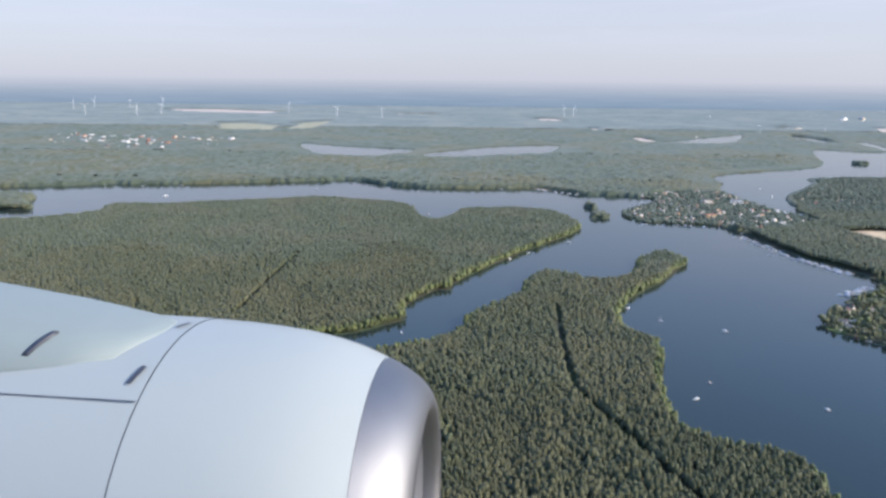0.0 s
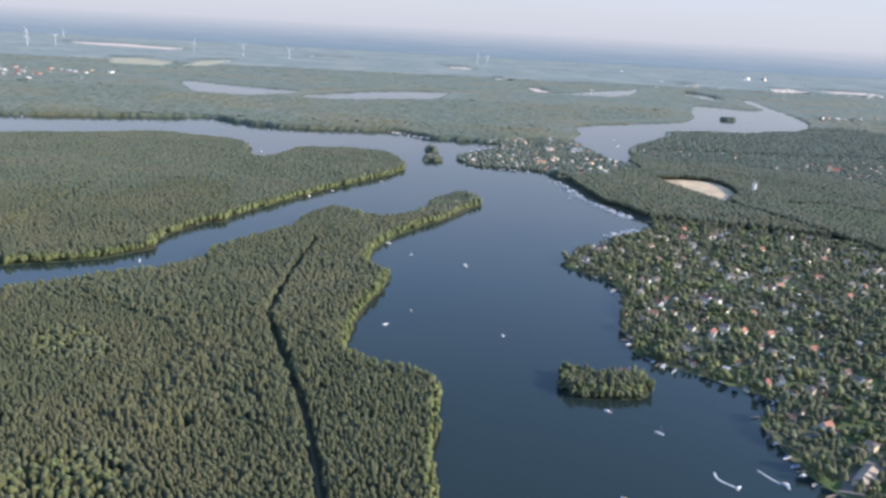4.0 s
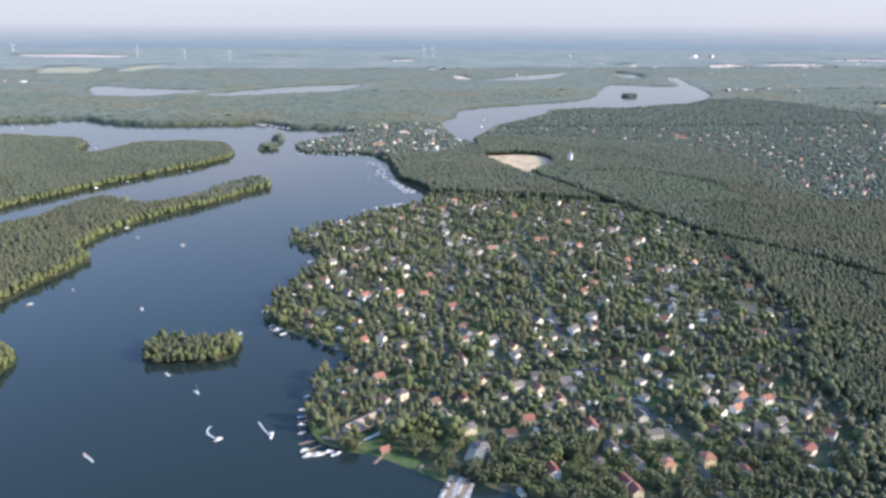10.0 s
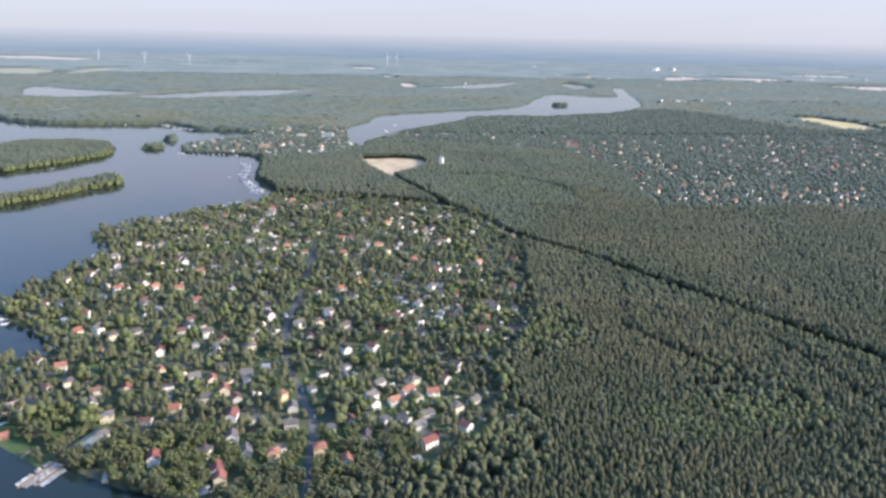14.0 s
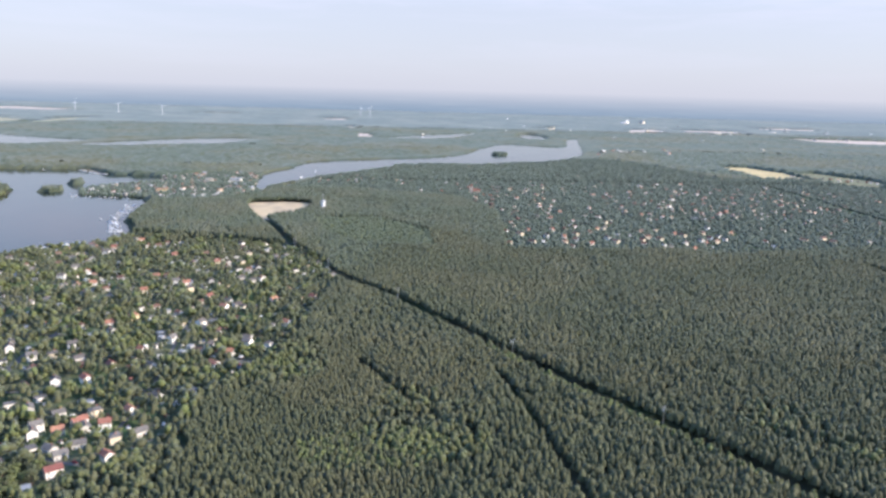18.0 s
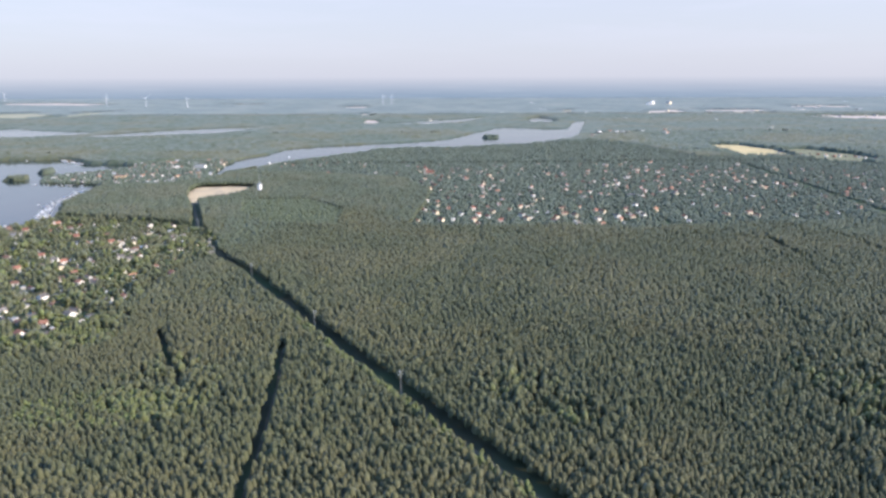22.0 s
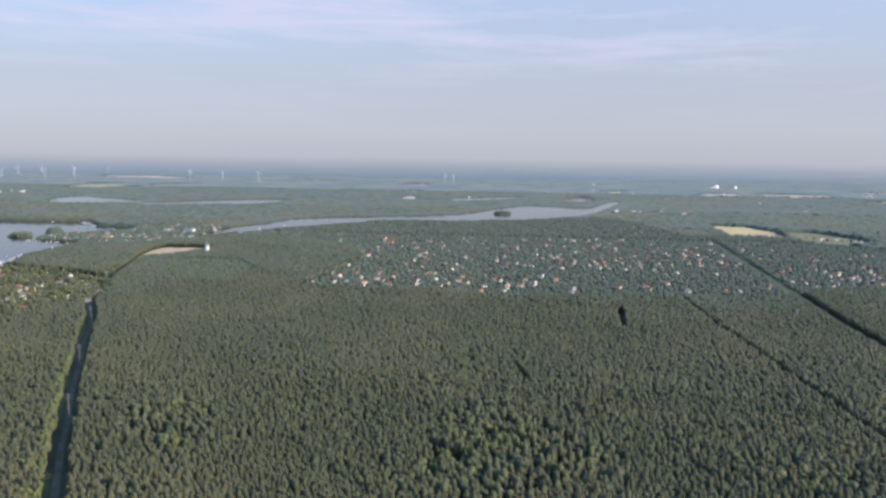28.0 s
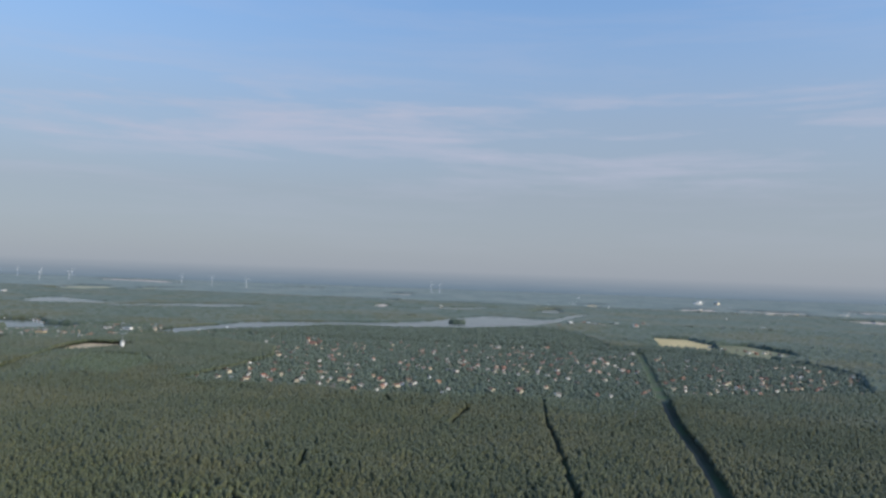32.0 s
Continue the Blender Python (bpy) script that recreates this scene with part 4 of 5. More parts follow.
def far_houses(name, x, y, size, seed, label, roofs=(2, 2, 3, 3, 4, 4, 6, 6), long=1.0):
    """Far houses in great number: plain walled bodies with pitched roofs of several colours, joined."""
    rng = np.random.default_rng(seed)
    n = len(x)
    size = size * rng.uniform(0.65, 1.15, n)
    w, d = size * rng.uniform(0.7, 1.6, n), size * rng.uniform(0.6, 0.95, n)
    h, r = size * rng.uniform(0.4, 0.65, n), size * rng.uniform(0.18, 0.36, n)
    a = (rng.choice([0.0, 1.57], n) if long == 1.0 else 0.0) + rng.normal(0.58, 0.16, n)
    w, r = w * long, r / long
    lv = np.array([(-1, -1, 0, 0), (1, -1, 0, 0), (1, 1, 0, 0), (-1, 1, 0, 0), (-1, -1, 1, 0), (1, -1, 1, 0), (1, 1, 1, 0), (-1, 1, 1, 0), (-1, 0, 1, 1), (1, 0, 1, 1)], float)
    lf = np.array([(0, 1, 5), (0, 5, 4), (1, 2, 6), (1, 6, 5), (2, 3, 7), (2, 7, 6), (3, 0, 4), (3, 4, 7), (5, 6, 9), (7, 4, 8), (4, 5, 9), (4, 9, 8), (6, 7, 8), (6, 8, 9)])
    px, py = lv[:, 0][None] * w[:, None] / 2, lv[:, 1][None] * d[:, None] / 2
    pz = lv[:, 2][None] * h[:, None] + lv[:, 3][None] * r[:, None]
    c, s = np.cos(a)[:, None], np.sin(a)[:, None]
    v = np.stack([x[:, None] + px * c - py * s, y[:, None] + px * s + py * c, pz], 2).reshape(-1, 3)
    f = (lf[None] + (np.arange(n) * 10)[:, None, None]).reshape(-1, 3)
    ob = mesh_object(name, v, f, WHITEW)
    for m in (CREAM, ORANGE_T, RED_T, GREY_T, PALE_T, BROWN_T, GREYW):
        ob.data.materials.append(m)
    wall = rng.choice([0, 1, 1, 7, 7, 6, 4], n)
    roof = rng.choice(roofs, n)
    idx = np.repeat(wall[:, None], 14, 1)
    idx[:, 10:] = roof[:, None]
    ob.data.polygons.foreach_set("material_index", idx.ravel().astype(np.int32))
    ob.data.update()
    return tagged(ob, label, "houses", kind="stuff")


x, y = jittered(640, 1760, 590, 1660, 23, 61, 0.45)
k = inside(x, y, FAR_VILLAGE) & ~on_water(x, y) & (near_line(x, y, BROAD_RIDE) > 12)
dense = np.array([noise.noise((a * 0.006, b * 0.006, 9.0)) for a, b in zip(x, y)])
k &= rng.uniform(0, 1, len(x)) < np.where(y < 1100, 0.58, np.where(y < 1300, 0.28, 0.08)) + 0.85 * dense * (y < 1300)
k &= inside(x, y - 24, FAR_VILLAGE) | (y > 720)
FX, FY = x[k], y[k]
def village_house(w, d, h, rise, wall, roof, label, group):
    """A plainer house for the villages farther off: wall with gables, thick roof, chimney, front and end windows."""
    root = tagged(new("house"), label, "house", group)
    bm = box(bmesh.new(), -w / 2, -d / 2, -0.2, w / 2, d / 2, h)
    for sx in (-w / 2, w / 2 - 0.15):
        a = [bm.verts.new(p) for p in ((sx, -d / 2, h), (sx, d / 2, h), (sx, 0, h + rise - 0.02))]
        b = [bm.verts.new((v.co.x + 0.15, v.co.y, v.co.z)) for v in a]
        for q in ((a[0], a[1], a[2]), (b[2], b[1], b[0]), (a[0], a[2], b[2], b[0]), (a[2], a[1], b[1], b[2])):
            bm.faces.new(q)
    part("wall", bm, wall, root)
    bm = bmesh.new()
    gable_roof(bm, w, d, h, rise)
    part("roof", bm, roof, root)
    part("chimney", box(bmesh.new(), w * 0.2, 0.2, h + rise * 0.4, w * 0.2 + 0.45, 0.65, h + rise + 0.6), BRICKM, root)
    for wx in (-w * 0.28, w * 0.28):
        part("window", box(bmesh.new(), wx - 0.5, -d / 2 - 0.04, 0.7, wx + 0.5, -d / 2 + 0.02, 1.7), WINDOW, root)
    return root


FAR_KINDS = ((5.4, 4.2, 2.6, 1.7, WHITEW, RED_T, "white house with a red roof among trees"), (5.0, 4.4, 2.4, 1.9, CREAM, ORANGE_T, "cream house with an orange roof"), (6.2, 4.6, 3.2, 1.6, WHITEW, GREY_T, "white house with a grey roof"),
             (4.6, 4.0, 2.0, 1.6, CREAM, RED_T, "small cream house with a red roof"), (7.6, 4.6, 3.6, 1.5, CREAM, BROWN_T, "long cream house with a brown roof"), (4.4, 3.6, 2.2, 0.7, WHITEW, PALE_T, "low white house with a pale roof"))


def settle(xs, ys, group, size, seed):
    """One house at each place, of six kinds, turned along the lanes."""
    rng = np.random.default_rng(seed)
    kinds = [village_house(*(v * size for v in k[:4]), *k[4:], group) for k in FAR_KINDS]
    for i, (x, y) in enumerate(zip(xs, ys)):
        m = pose(x, y, 0.12, 0, 0, float(rng.choice([0, 90])) + 34 + rng.normal(0, 10))
        if i < len(kinds):
            kinds[i].matrix_basis = m
        else:
            copy_thing(kinds[int(rng.integers(0, len(kinds)))], m)


order = np.argsort(path_side(FX, FY))
near, rest = order[:48], order[48:]
settle(FX[near], FY[near], "houses of the village in the woods", 0.98, 75)
far_houses("village_houses", FX[rest], FY[rest], 5.0, 62, "scattered white and red-roofed houses of a village among trees")
x, y = jittered(350, 640, 920, 1310, 15, 63, 0.45)
k = inside(x, y, POINT_VILLAGE) & ~on_water(x, y) & (rng.uniform(0, 1, len(x)) < 0.52)
PX, PY = x[k], y[k]
far_houses("village_houses", PX, PY, 5.0, 64, "closely built white and red-roofed houses on a lake point", (2, 3, 4, 4, 6, 5, 7))
x, y = jittered(-1090, -480, 1920, 2400, 24, 65, 0.5)
k = inside(x, y, NORTH_VILLAGE) & (rng.uniform(0, 1, len(x)) < 0.26)
far_houses("far_houses", x[k], y[k], 12.0, 66, "tiny pale houses of a far village in haze", (0, 0, 5, 4, 2))
x, y = jittered(900, 3400, 2300, 4000, 75, 67, 0.5)
k = (rng.uniform(0, 1, len(x)) < 0.17 * (1 + np.sin(x * 0.011 + y * 0.004))) & ~on_water(x, y)
far_houses("far_sheds", x[k], y[k], 9.5, 68, "pale sheds and blocks of a far town near the horizon", (0, 5, 5, 4))
x, y = jittered(1500, 1760, 1230, 1440, 20, 69, 0.5)
k = (near_line(x, y, [(1640, 1350), (1750, 1240)]) < 22) & (rng.uniform(0, 1, len(x)) < 0.7)
far_houses("field_houses", x[k], y[k], 5.5, 70, "row of houses along a yellow field")
x = np.array([2122, 2150, 2215, 2240, 2265, 2298, 2539, 2562, 2713, 2770, 2854, 2829, 1528, 1552, 1493, 1299, 1716, 1781, 1320, 1905, 1930, 2420, 2460, 1640, 1610], float)
y = np.array([2935, 2905, 2868, 2860, 2866, 2869, 3191, 3056, 3207, 3190, 3173, 3079, 3051, 3011, 3231, 2830, 3206, 3583, 2815, 2005, 2007, 3300, 3310, 3060, 3140], float)
far_houses("far_blocks", x, y, 14.0, 74, "pale flat blocks of a far town", (5, 4, 0, 5), 2.4)
x = np.array([1436, 1450, 1459, 1470, 1479, 1598, 1616, 1634, 1400, 1520, 1560, 1370], float)
y = np.array([1881, 1862, 1847, 1830, 1813, 1921, 1925, 1921, 1850, 1870, 1800, 1790], float)
far_houses("far_houses", x, y, 12.0, 78, "pale houses showing above far woods", (0, 2, 5, 4))
far_houses("far_hangars", np.array([2130., 2150., 2237.]), np.array([3751., 3760., 3764.]), 26.0, 71, "large white industrial halls near the horizon", (0, 5))

# garden sheds and glasshouses between the village houses
x, y = jittered(400, 740, 170, 690, 10.5, 72, 0.5)
k = inside(x, y, VILLAGE) & ~on_water(x, y) & (rng.uniform(0, 1, len(x)) < 0.62)
for a, b in zip(HX, HY):
    k &= np.hypot(x - a, y - b) > 5.2
for st in STREETS:
    k &= near_line(x, y, st) > 3.6
k &= ~((x > 434) & (x < 505) & (y < 276) & (y > 210))
SX, SY = x[k], y[k]
far_houses("garden_sheds", SX, SY, 2.7, 73, "small pale sheds scattered through the gardens", (0, 0, 5, 5, 4, 6, 2))

# ---- trees of the villages ----
x, y = jittered(395, 745, 155, 705, 4.0, 81, 0.5)
k = inside(x, y, VILLAGE) & ~on_water(x, y)
x, y = x[k], y[k]
gap = np.full(len(x), 1e9)
for a, b in zip(HX, HY):
    gap = np.minimum(gap, np.minimum(np.hypot(x - a, y - b) - 4.0, np.minimum(np.hypot(x - a - 1.0, y - b + 5.0) - 2.6, np.hypot(x - a - 5.4, y - b + 2.4) - 2.5)))
for a, b in zip(SX, SY):
    gap = np.minimum(gap, np.hypot(x - a, y - b) - 2.3)
for st in STREETS:
    gap = np.minimum(gap, near_line(x, y, st) - (2.4 if st is STREETS[0] else 0.9))
LAWN_RING = np.array([(452, 240), (462, 247), (471, 238), (482, 228), (494, 215), (490, 210), (470, 226)], float)
CAR_PARK = np.array([(690, 344), (714, 340), (716, 322), (694, 318)], float)
YARD = np.array([(440, 247), (449, 243), (470, 258), (466, 268), (450, 258)], float)
k = (gap > 0) & (np.hypot(x - 504, y - 226) > 8.5) & ~inside(x, y, LAWN_RING) & ~inside(x, y, YARD) & ~inside(x, y, CAR_PARK)
clump = np.array([noise.noise((a * 0.03, b * 0.03, 5.0)) for a, b in zip(x, y)])
k &= rng.uniform(0, 1, len(x)) < 0.92 + 0.6 * clump + 0.2 * (y > 560)
x, y, clump, room = x[k], y[k], clump[k], np.clip(0.62 + 0.10 * gap[k], 0.62, 1.0) * np.interp(y[k], [380, 560], [1.0, 0.78])
order = np.argsort(path_side(x, y) + 6 * rng.uniform(-1, 1, len(x)))
near, rest = order[:290], order[290:]
kind = np.array([noise.noise((a * 0.055, b * 0.055, 8.0)) for a, b in zip(x[rest], y[rest])]) + rng.normal(0, 0.16, len(rest))
pine = kind < -0.06
p, q, lit = rest[pine], rest[~pine & (kind < 0.27)], rest[kind >= 0.27]
scattered("village_pines", PINE_NEAR, x[p], y[p], rng.uniform(1.1, 2.1, len(p)), rng.uniform(6.5, 9.8, len(p)) * room[p], PINE, 82, 0.24, "tall pines standing among village houses", "trees")
GARDEN_LUMPS = [lumps(5, 11, 0.72, 0.50), lumps(6, 12, 0.80, 0.46), lumps(4, 13, 0.55, 0.54), lumps(5, 14, 0.66, 0.50), lumps(3, 15, 0.45, 0.58)]
wide = 1.3 + 3.1 * rng.uniform(0, 1, len(x)) ** 2.0
high = np.clip(1.2 + 2.1 * wide + rng.normal(0, 1.1, len(x)), 2.2, 9.6)
scattered("village_trees", GARDEN_LUMPS, x[q], y[q], wide[q], high[q] * room[q], LEAF, 83, 0.34, "green garden trees crowded between village houses", "trees")
# these garden trees carry low sunlight in their leaf colour
scattered("village_trees", GARDEN_LUMPS, x[lit], y[lit], wide[lit], high[lit] * room[lit], SUNLIT_LEAF, 88, 0.34, "yellow-green garden trees coloured as if lit by low sun", "trees")


def garden_tree(seed, mat, label):
    """A tree with a tapered trunk, limbs, and a crown of many small clumps of leaves."""
    rng = np.random.default_rng(seed)
    root = tagged(new("tree"), label, "tree", "trees along the lake front of the village")
    high, wide = rng.uniform(4.6, 7.2), rng.uniform(1.9, 2.7)
    bm = cyl(bmesh.new(), (0, 0, 0), (0.1, 0.05, high * 0.62), 0.22, 0.09, 7)
    for i in range(5):
        a = i * 1.26 + rng.uniform(0, 0.5)
        cyl(bm, (0.05, 0, high * (0.28 + 0.06 * i)), (math.cos(a) * wide * 0.6, math.sin(a) * wide * 0.6, high * (0.5 + 0.07 * i)), 0.08, 0.03, 5)
    part("trunk", bm, BARK, root)
    bm = bmesh.new()
    for i in range(46):
        a, u, t = rng.uniform(0, 6.28), math.sqrt(rng.uniform(0, 1)), rng.uniform(0, 1)
        r = wide * u * (0.55 + 0.45 * math.sin(math.pi * (0.12 + 0.8 * t)))
        s = rng.uniform(0.38, 0.72)
        m = Matrix.Translation((r * math.cos(a), r * math.sin(a), high * (0.30 + 0.66 * t) - 0.2 * u)) @ Euler((a, t * 6, u * 6)).to_matrix().to_4x4() @ Matrix.Diagonal((s, s * rng.uniform(0.7, 1.1), s * 0.72, 1))
        bmesh.ops.create_icosphere(bm, subdivisions=1, radius=1, matrix=m)
    for v in bm.verts:
        v.co += Vector(noise.noise_vector(v.co * 1.9 + Vector((seed, 0, 0)))) * 0.16
    part("crown", bm, mat, root)
    return root


# every third tree takes the leaf colour with sunlight painted in
TREES = [garden_tree(i + 3, LEAF if i % 3 else SUNLIT_LEAF, ("sunlit light green" if i % 3 == 0 else "full dark green") + " garden tree near the water") for i in range(6)]
for j, i in enumerate(near):
    m = pose(x[i], y[i], 0.1, 0, 0, rng.uniform(0, 360))
    if j < len(TREES):
        TREES[j].matrix_basis = m
    else:
        copy_thing(TREES[j % len(TREES)], m)

for i in range(11):      # tall bright trees along the water
    u = i / 10
    copy_thing(TREES[(0, 3, 0, 4)[i % 4]], pose(516 + 38 * u + rng.uniform(-1.5, 1.5), 210 + 20 * u + rng.uniform(-2, 2), 0.1, 0, 0, 53 * i) @ Matrix.Scale(1.25 + 0.12 * (i % 3), 4))

for i, (a, b) in enumerate(((474, 233), (486, 218), (489, 214), (479, 229), (458, 241))):
    copy_thing(TREES[i % 6], pose(a, b, 0.3, 0, 0, 71 * i) @ Matrix.Scale(0.7, 4))

x, y = jittered(640, 1770, 595, 1660, 4.3, 84)
k = inside(x, y, FAR_VILLAGE) & ~on_water(x, y) & (near_line(x, y, BROAD_RIDE) > 6.4) & ~inside(x, y, FIELD_1)
x, y = x[k], y[k]
gap = np.full(len(x), 1e9)
for a, b in zip(FX, FY):
    gap = np.minimum(gap, np.minimum(np.hypot(x - a, y - b) - 3.6, np.hypot(x - a - 1.0, y - b + 6) - 4.4))
k = (gap > 0) & (rng.uniform(0, 1, len(x)) < np.where(y < 900, 0.75, 0.88))
scattered("village_trees", LEAF_MID, x[k], y[k], 1.3 + 2.0 * rng.uniform(0, 1, k.sum()) ** 1.5, np.where(y[k] > 1200, 1.5, 1.0) * rng.uniform(2.8, 5.6, k.sum()), HAZY_LEAF, 85, 0.34, "haze-tinted green trees spread through a village", "trees")
x, y = jittered(350, 640, 920, 1310, 4.6, 86)
k = inside(x, y, POINT_VILLAGE) & ~on_water(x, y)
x, y = x[k], y[k]
gap = np.full(len(x), 1e9)
for a, b in zip(PX, PY):
    gap = np.minimum(gap, np.minimum(np.hypot(x - a, y - b) - 4.0, np.hypot(x - a - 1.5, y - b + 6) - 3.6))
k = (gap > 0) & (rng.uniform(0, 1, len(x)) < 0.92)
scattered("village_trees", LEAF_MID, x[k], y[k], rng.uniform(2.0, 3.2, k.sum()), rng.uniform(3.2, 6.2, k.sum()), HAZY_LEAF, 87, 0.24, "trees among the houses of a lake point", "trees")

# ---- the lake front: inn, quay, lawn, jetties ----
sheet("lawn", LAWN_RING, [], 0.34, LAWN, "mown green lawn beside the water", "lawn")
sheet("yard", YARD, [], 0.36, PAVING, "paved yard of a lakeside inn", "yard")
inn = tagged(new("lakeside_inn"), "long lakeside inn with a tan and grey roof", "inn")
part("wall", box(bmesh.new(), -8, -3, -0.2, 8, 3, 2.3), CREAM, inn)
bm = bmesh.new()
gable_roof(bm, 16, 6, 2.3, 1.7, 0.5)
part("roof", bm, TAN_T, inn)
part("annex_wall", box(bmesh.new(), 8.02, -3.6, -0.2, 15, 3.4, 1.9), GREYW, inn)
part("annex_roof", box(bmesh.new(), 8.55, -4.0, 1.92, 15.4, 3.8, 2.2, 0.05), GREY_T, inn)
part("terrace_roof", box(bmesh.new(), -7.6, -5.6, 1.5, 6.5, -3.55, 1.68, 0.04), TEAK, inn, "flat timber terrace roof")
for i in range(6):
    part("terrace_post", cyl(bmesh.new(), (-7.2 + i * 2.65, -5.4, -0.2), (-7.2 + i * 2.65, -5.4, 1.5), 0.08, 0.08, 6), WOOD, inn)
for i in range(7):
    part("window", box(bmesh.new(), -7.2 + i * 2.1, -3.04, 0.5, -6.0 + i * 2.1, -2.97, 1.6), WINDOW, inn)
inn.matrix_basis = pose(457, 255, 0.38, 0, 0, 40)
quay = tagged(new("quay_wall"), "white quay wall along the inn's garden", "quay", kind="structure")
part("wall", box(bmesh.new(), -11, -0.4, -0.4, 11, 0.4, 0.9, 0.05), WHITE, quay)
quay.matrix_basis = pose(462, 246, 0.0, 0, 0, 40)
hut = tagged(new("boathouse"), "small red-roofed boathouse at the water's edge", "boathouse")
part("wall", box(bmesh.new(), -2, -1.6, -0.2, 2, 1.6, 1.5), WOOD, hut)
bm = bmesh.new()
gable_roof(bm, 4, 3.2, 1.5, 1.3, 0.3)
part("roof", bm, ORANGE_T, hut)
part("door", box(bmesh.new(), -0.6, -1.66, 0.0, 0.6, -1.58, 1.2), DOORM, hut)
hut.matrix_basis = pose(467, 234, 0.2, 0, 0, 25)
shed = tagged(new("boat_shed"), "large boat shed with a grey-green roof above the pier", "boat shed")
part("wall", box(bmesh.new(), -6.5, -3.4, -0.2, 6.5, 3.4, 2.4), WOOD, shed)
bm = bmesh.new()
gable_roof(bm, 13, 6.8, 2.4, 1.0, 0.3)
part("roof", bm, GREEN_T, shed)
part("door", box(bmesh.new(), -6.56, -1.4, 0.0, -6.48, 1.4, 2.0), DOORM, shed)
shed.matrix_basis = pose(504, 226, 0.15, 0, 0, 68)
isle_hut = tagged(new("island_hut"), "red-roofed hut half hidden on the island", "hut")
part("wall", box(bmesh.new(), -2.2, -1.6, -0.2, 2.2, 1.6, 3.6), CREAM, isle_hut)
bm = bmesh.new()
gable_roof(bm, 4.4, 3.2, 3.6, 1.4, 0.3)
part("roof", bm, ORANGE_T, isle_hut)
isle_hut.matrix_basis = pose(381, 356, 0.0, 0, 0, 10)



def block(name, label, category, w, d, h, wall, roof, storeys, x, y, turn, z=0.1):
    """A large plain building: walls, parapet roof, and rows of windows on the two sides that face the flight."""
    root = tagged(new(name), label, category)
    part("wall", box(bmesh.new(), -w / 2, -d / 2, -0.2, w / 2, d / 2, h), wall, root)
    part("roof", box(bmesh.new(), -w / 2 - 0.3, -d / 2 - 0.3, h + 0.004, w / 2 + 0.3, d / 2 + 0.3, h + 0.4, 0.06), roof, root)
    n = max(2, int(w / 3.2))
    for s in range(storeys):
        z0 = (s + 0.3) * h / storeys
        for i in range(n):
            cx = -w / 2 + (i + 0.5) * w / n
            part("window", box(bmesh.new(), cx - 0.6, -d / 2 - 0.05, z0, cx + 0.6, -d / 2 + 0.02, z0 + 0.48 * h / storeys), WINDOW, root)
    root.matrix_basis = pose(x, y, z, 0, 0, turn)


block("hall", "long pale hall at the edge of the village", "hall", 19, 6, 4.0, WHITEW, GREY_T, 1, 1192, 824, -40)
block("lakeside_house", "large yellow house on the lake point", "house", 16, 8, 6.0, YELLOWW, ORANGE_T, 2, 479, 1030, 12)
block("hotel", "white hotel block beside the narrows", "hotel", 17, 8, 7.5, WHITEW, PALE_T, 3, 564, 1151, -8)
block("hotel", "white hotel block beside the narrows", "hotel", 13, 8, 6.0, WHITEW, GREY_T, 2, 520, 1160, 10)
church = tagged(new("church"), "village church with a pale tower and red spire", "church")
part("nave", box(bmesh.new(), 2.02, -3, -0.2, 14, 3, 5.0), CREAM, church)
part("tower", box(bmesh.new(), -2, -2, -0.2, 2, 2, 11.0), CREAM, church)
bm = bmesh.new()
bmesh.ops.create_cone(bm, cap_ends=True, segments=4, radius1=3.2, radius2=0.05, depth=5.0, matrix=Matrix.Translation((0, 0, 13.52)) @ Matrix.Rotation(radians(45), 4, "Z"))
part("spire", bm, RED_T, church)
bm = bmesh.new()
gable_roof(bm, 11.4, 6, 5.0, 3.2, 0.24)
bmesh.ops.translate(bm, vec=(8.06, 0, 0), verts=bm.verts[:])
part("nave_roof", bm, RED_T, church)
for wx in (4.5, 7.5, 10.5):
    part("window", box(bmesh.new(), wx - 0.5, -3.05, 1.4, wx + 0.5, -2.98, 3.8), WINDOW, church)
church.matrix_basis = pose(932, 1055, 0.12, 0, 0, -12)


def parked_car(paint, label):
    root = tagged(new("car"), label, "car", "cars parked in the village")
    bm = box(bmesh.new(), -1.15, -0.46, 0.16, 1.15, 0.46, 0.52, 0.07)
    part("body", bm, paint, root)
    bm = box(bmesh.new(), -0.78, -0.40, 0.522, 0.52, 0.40, 0.82)
    for v in bm.verts:
        if v.co.z > 0.7:
            v.co.x *= 0.74
            v.co.y *= 0.86
    part("cabin", bm, WINDOW, root)
    part("roof_panel", box(bmesh.new(), -0.58, -0.34, 0.822, 0.38, 0.34, 0.85), paint, root)
    for sx in (-0.72, 0.72):
        for sy in (-0.46, 0.36):
            part("wheel", cyl(bmesh.new(), (sx, sy, 0.18), (sx, sy + 0.10, 0.18), 0.18, 0.18, 10), TYRE, root)
    return root


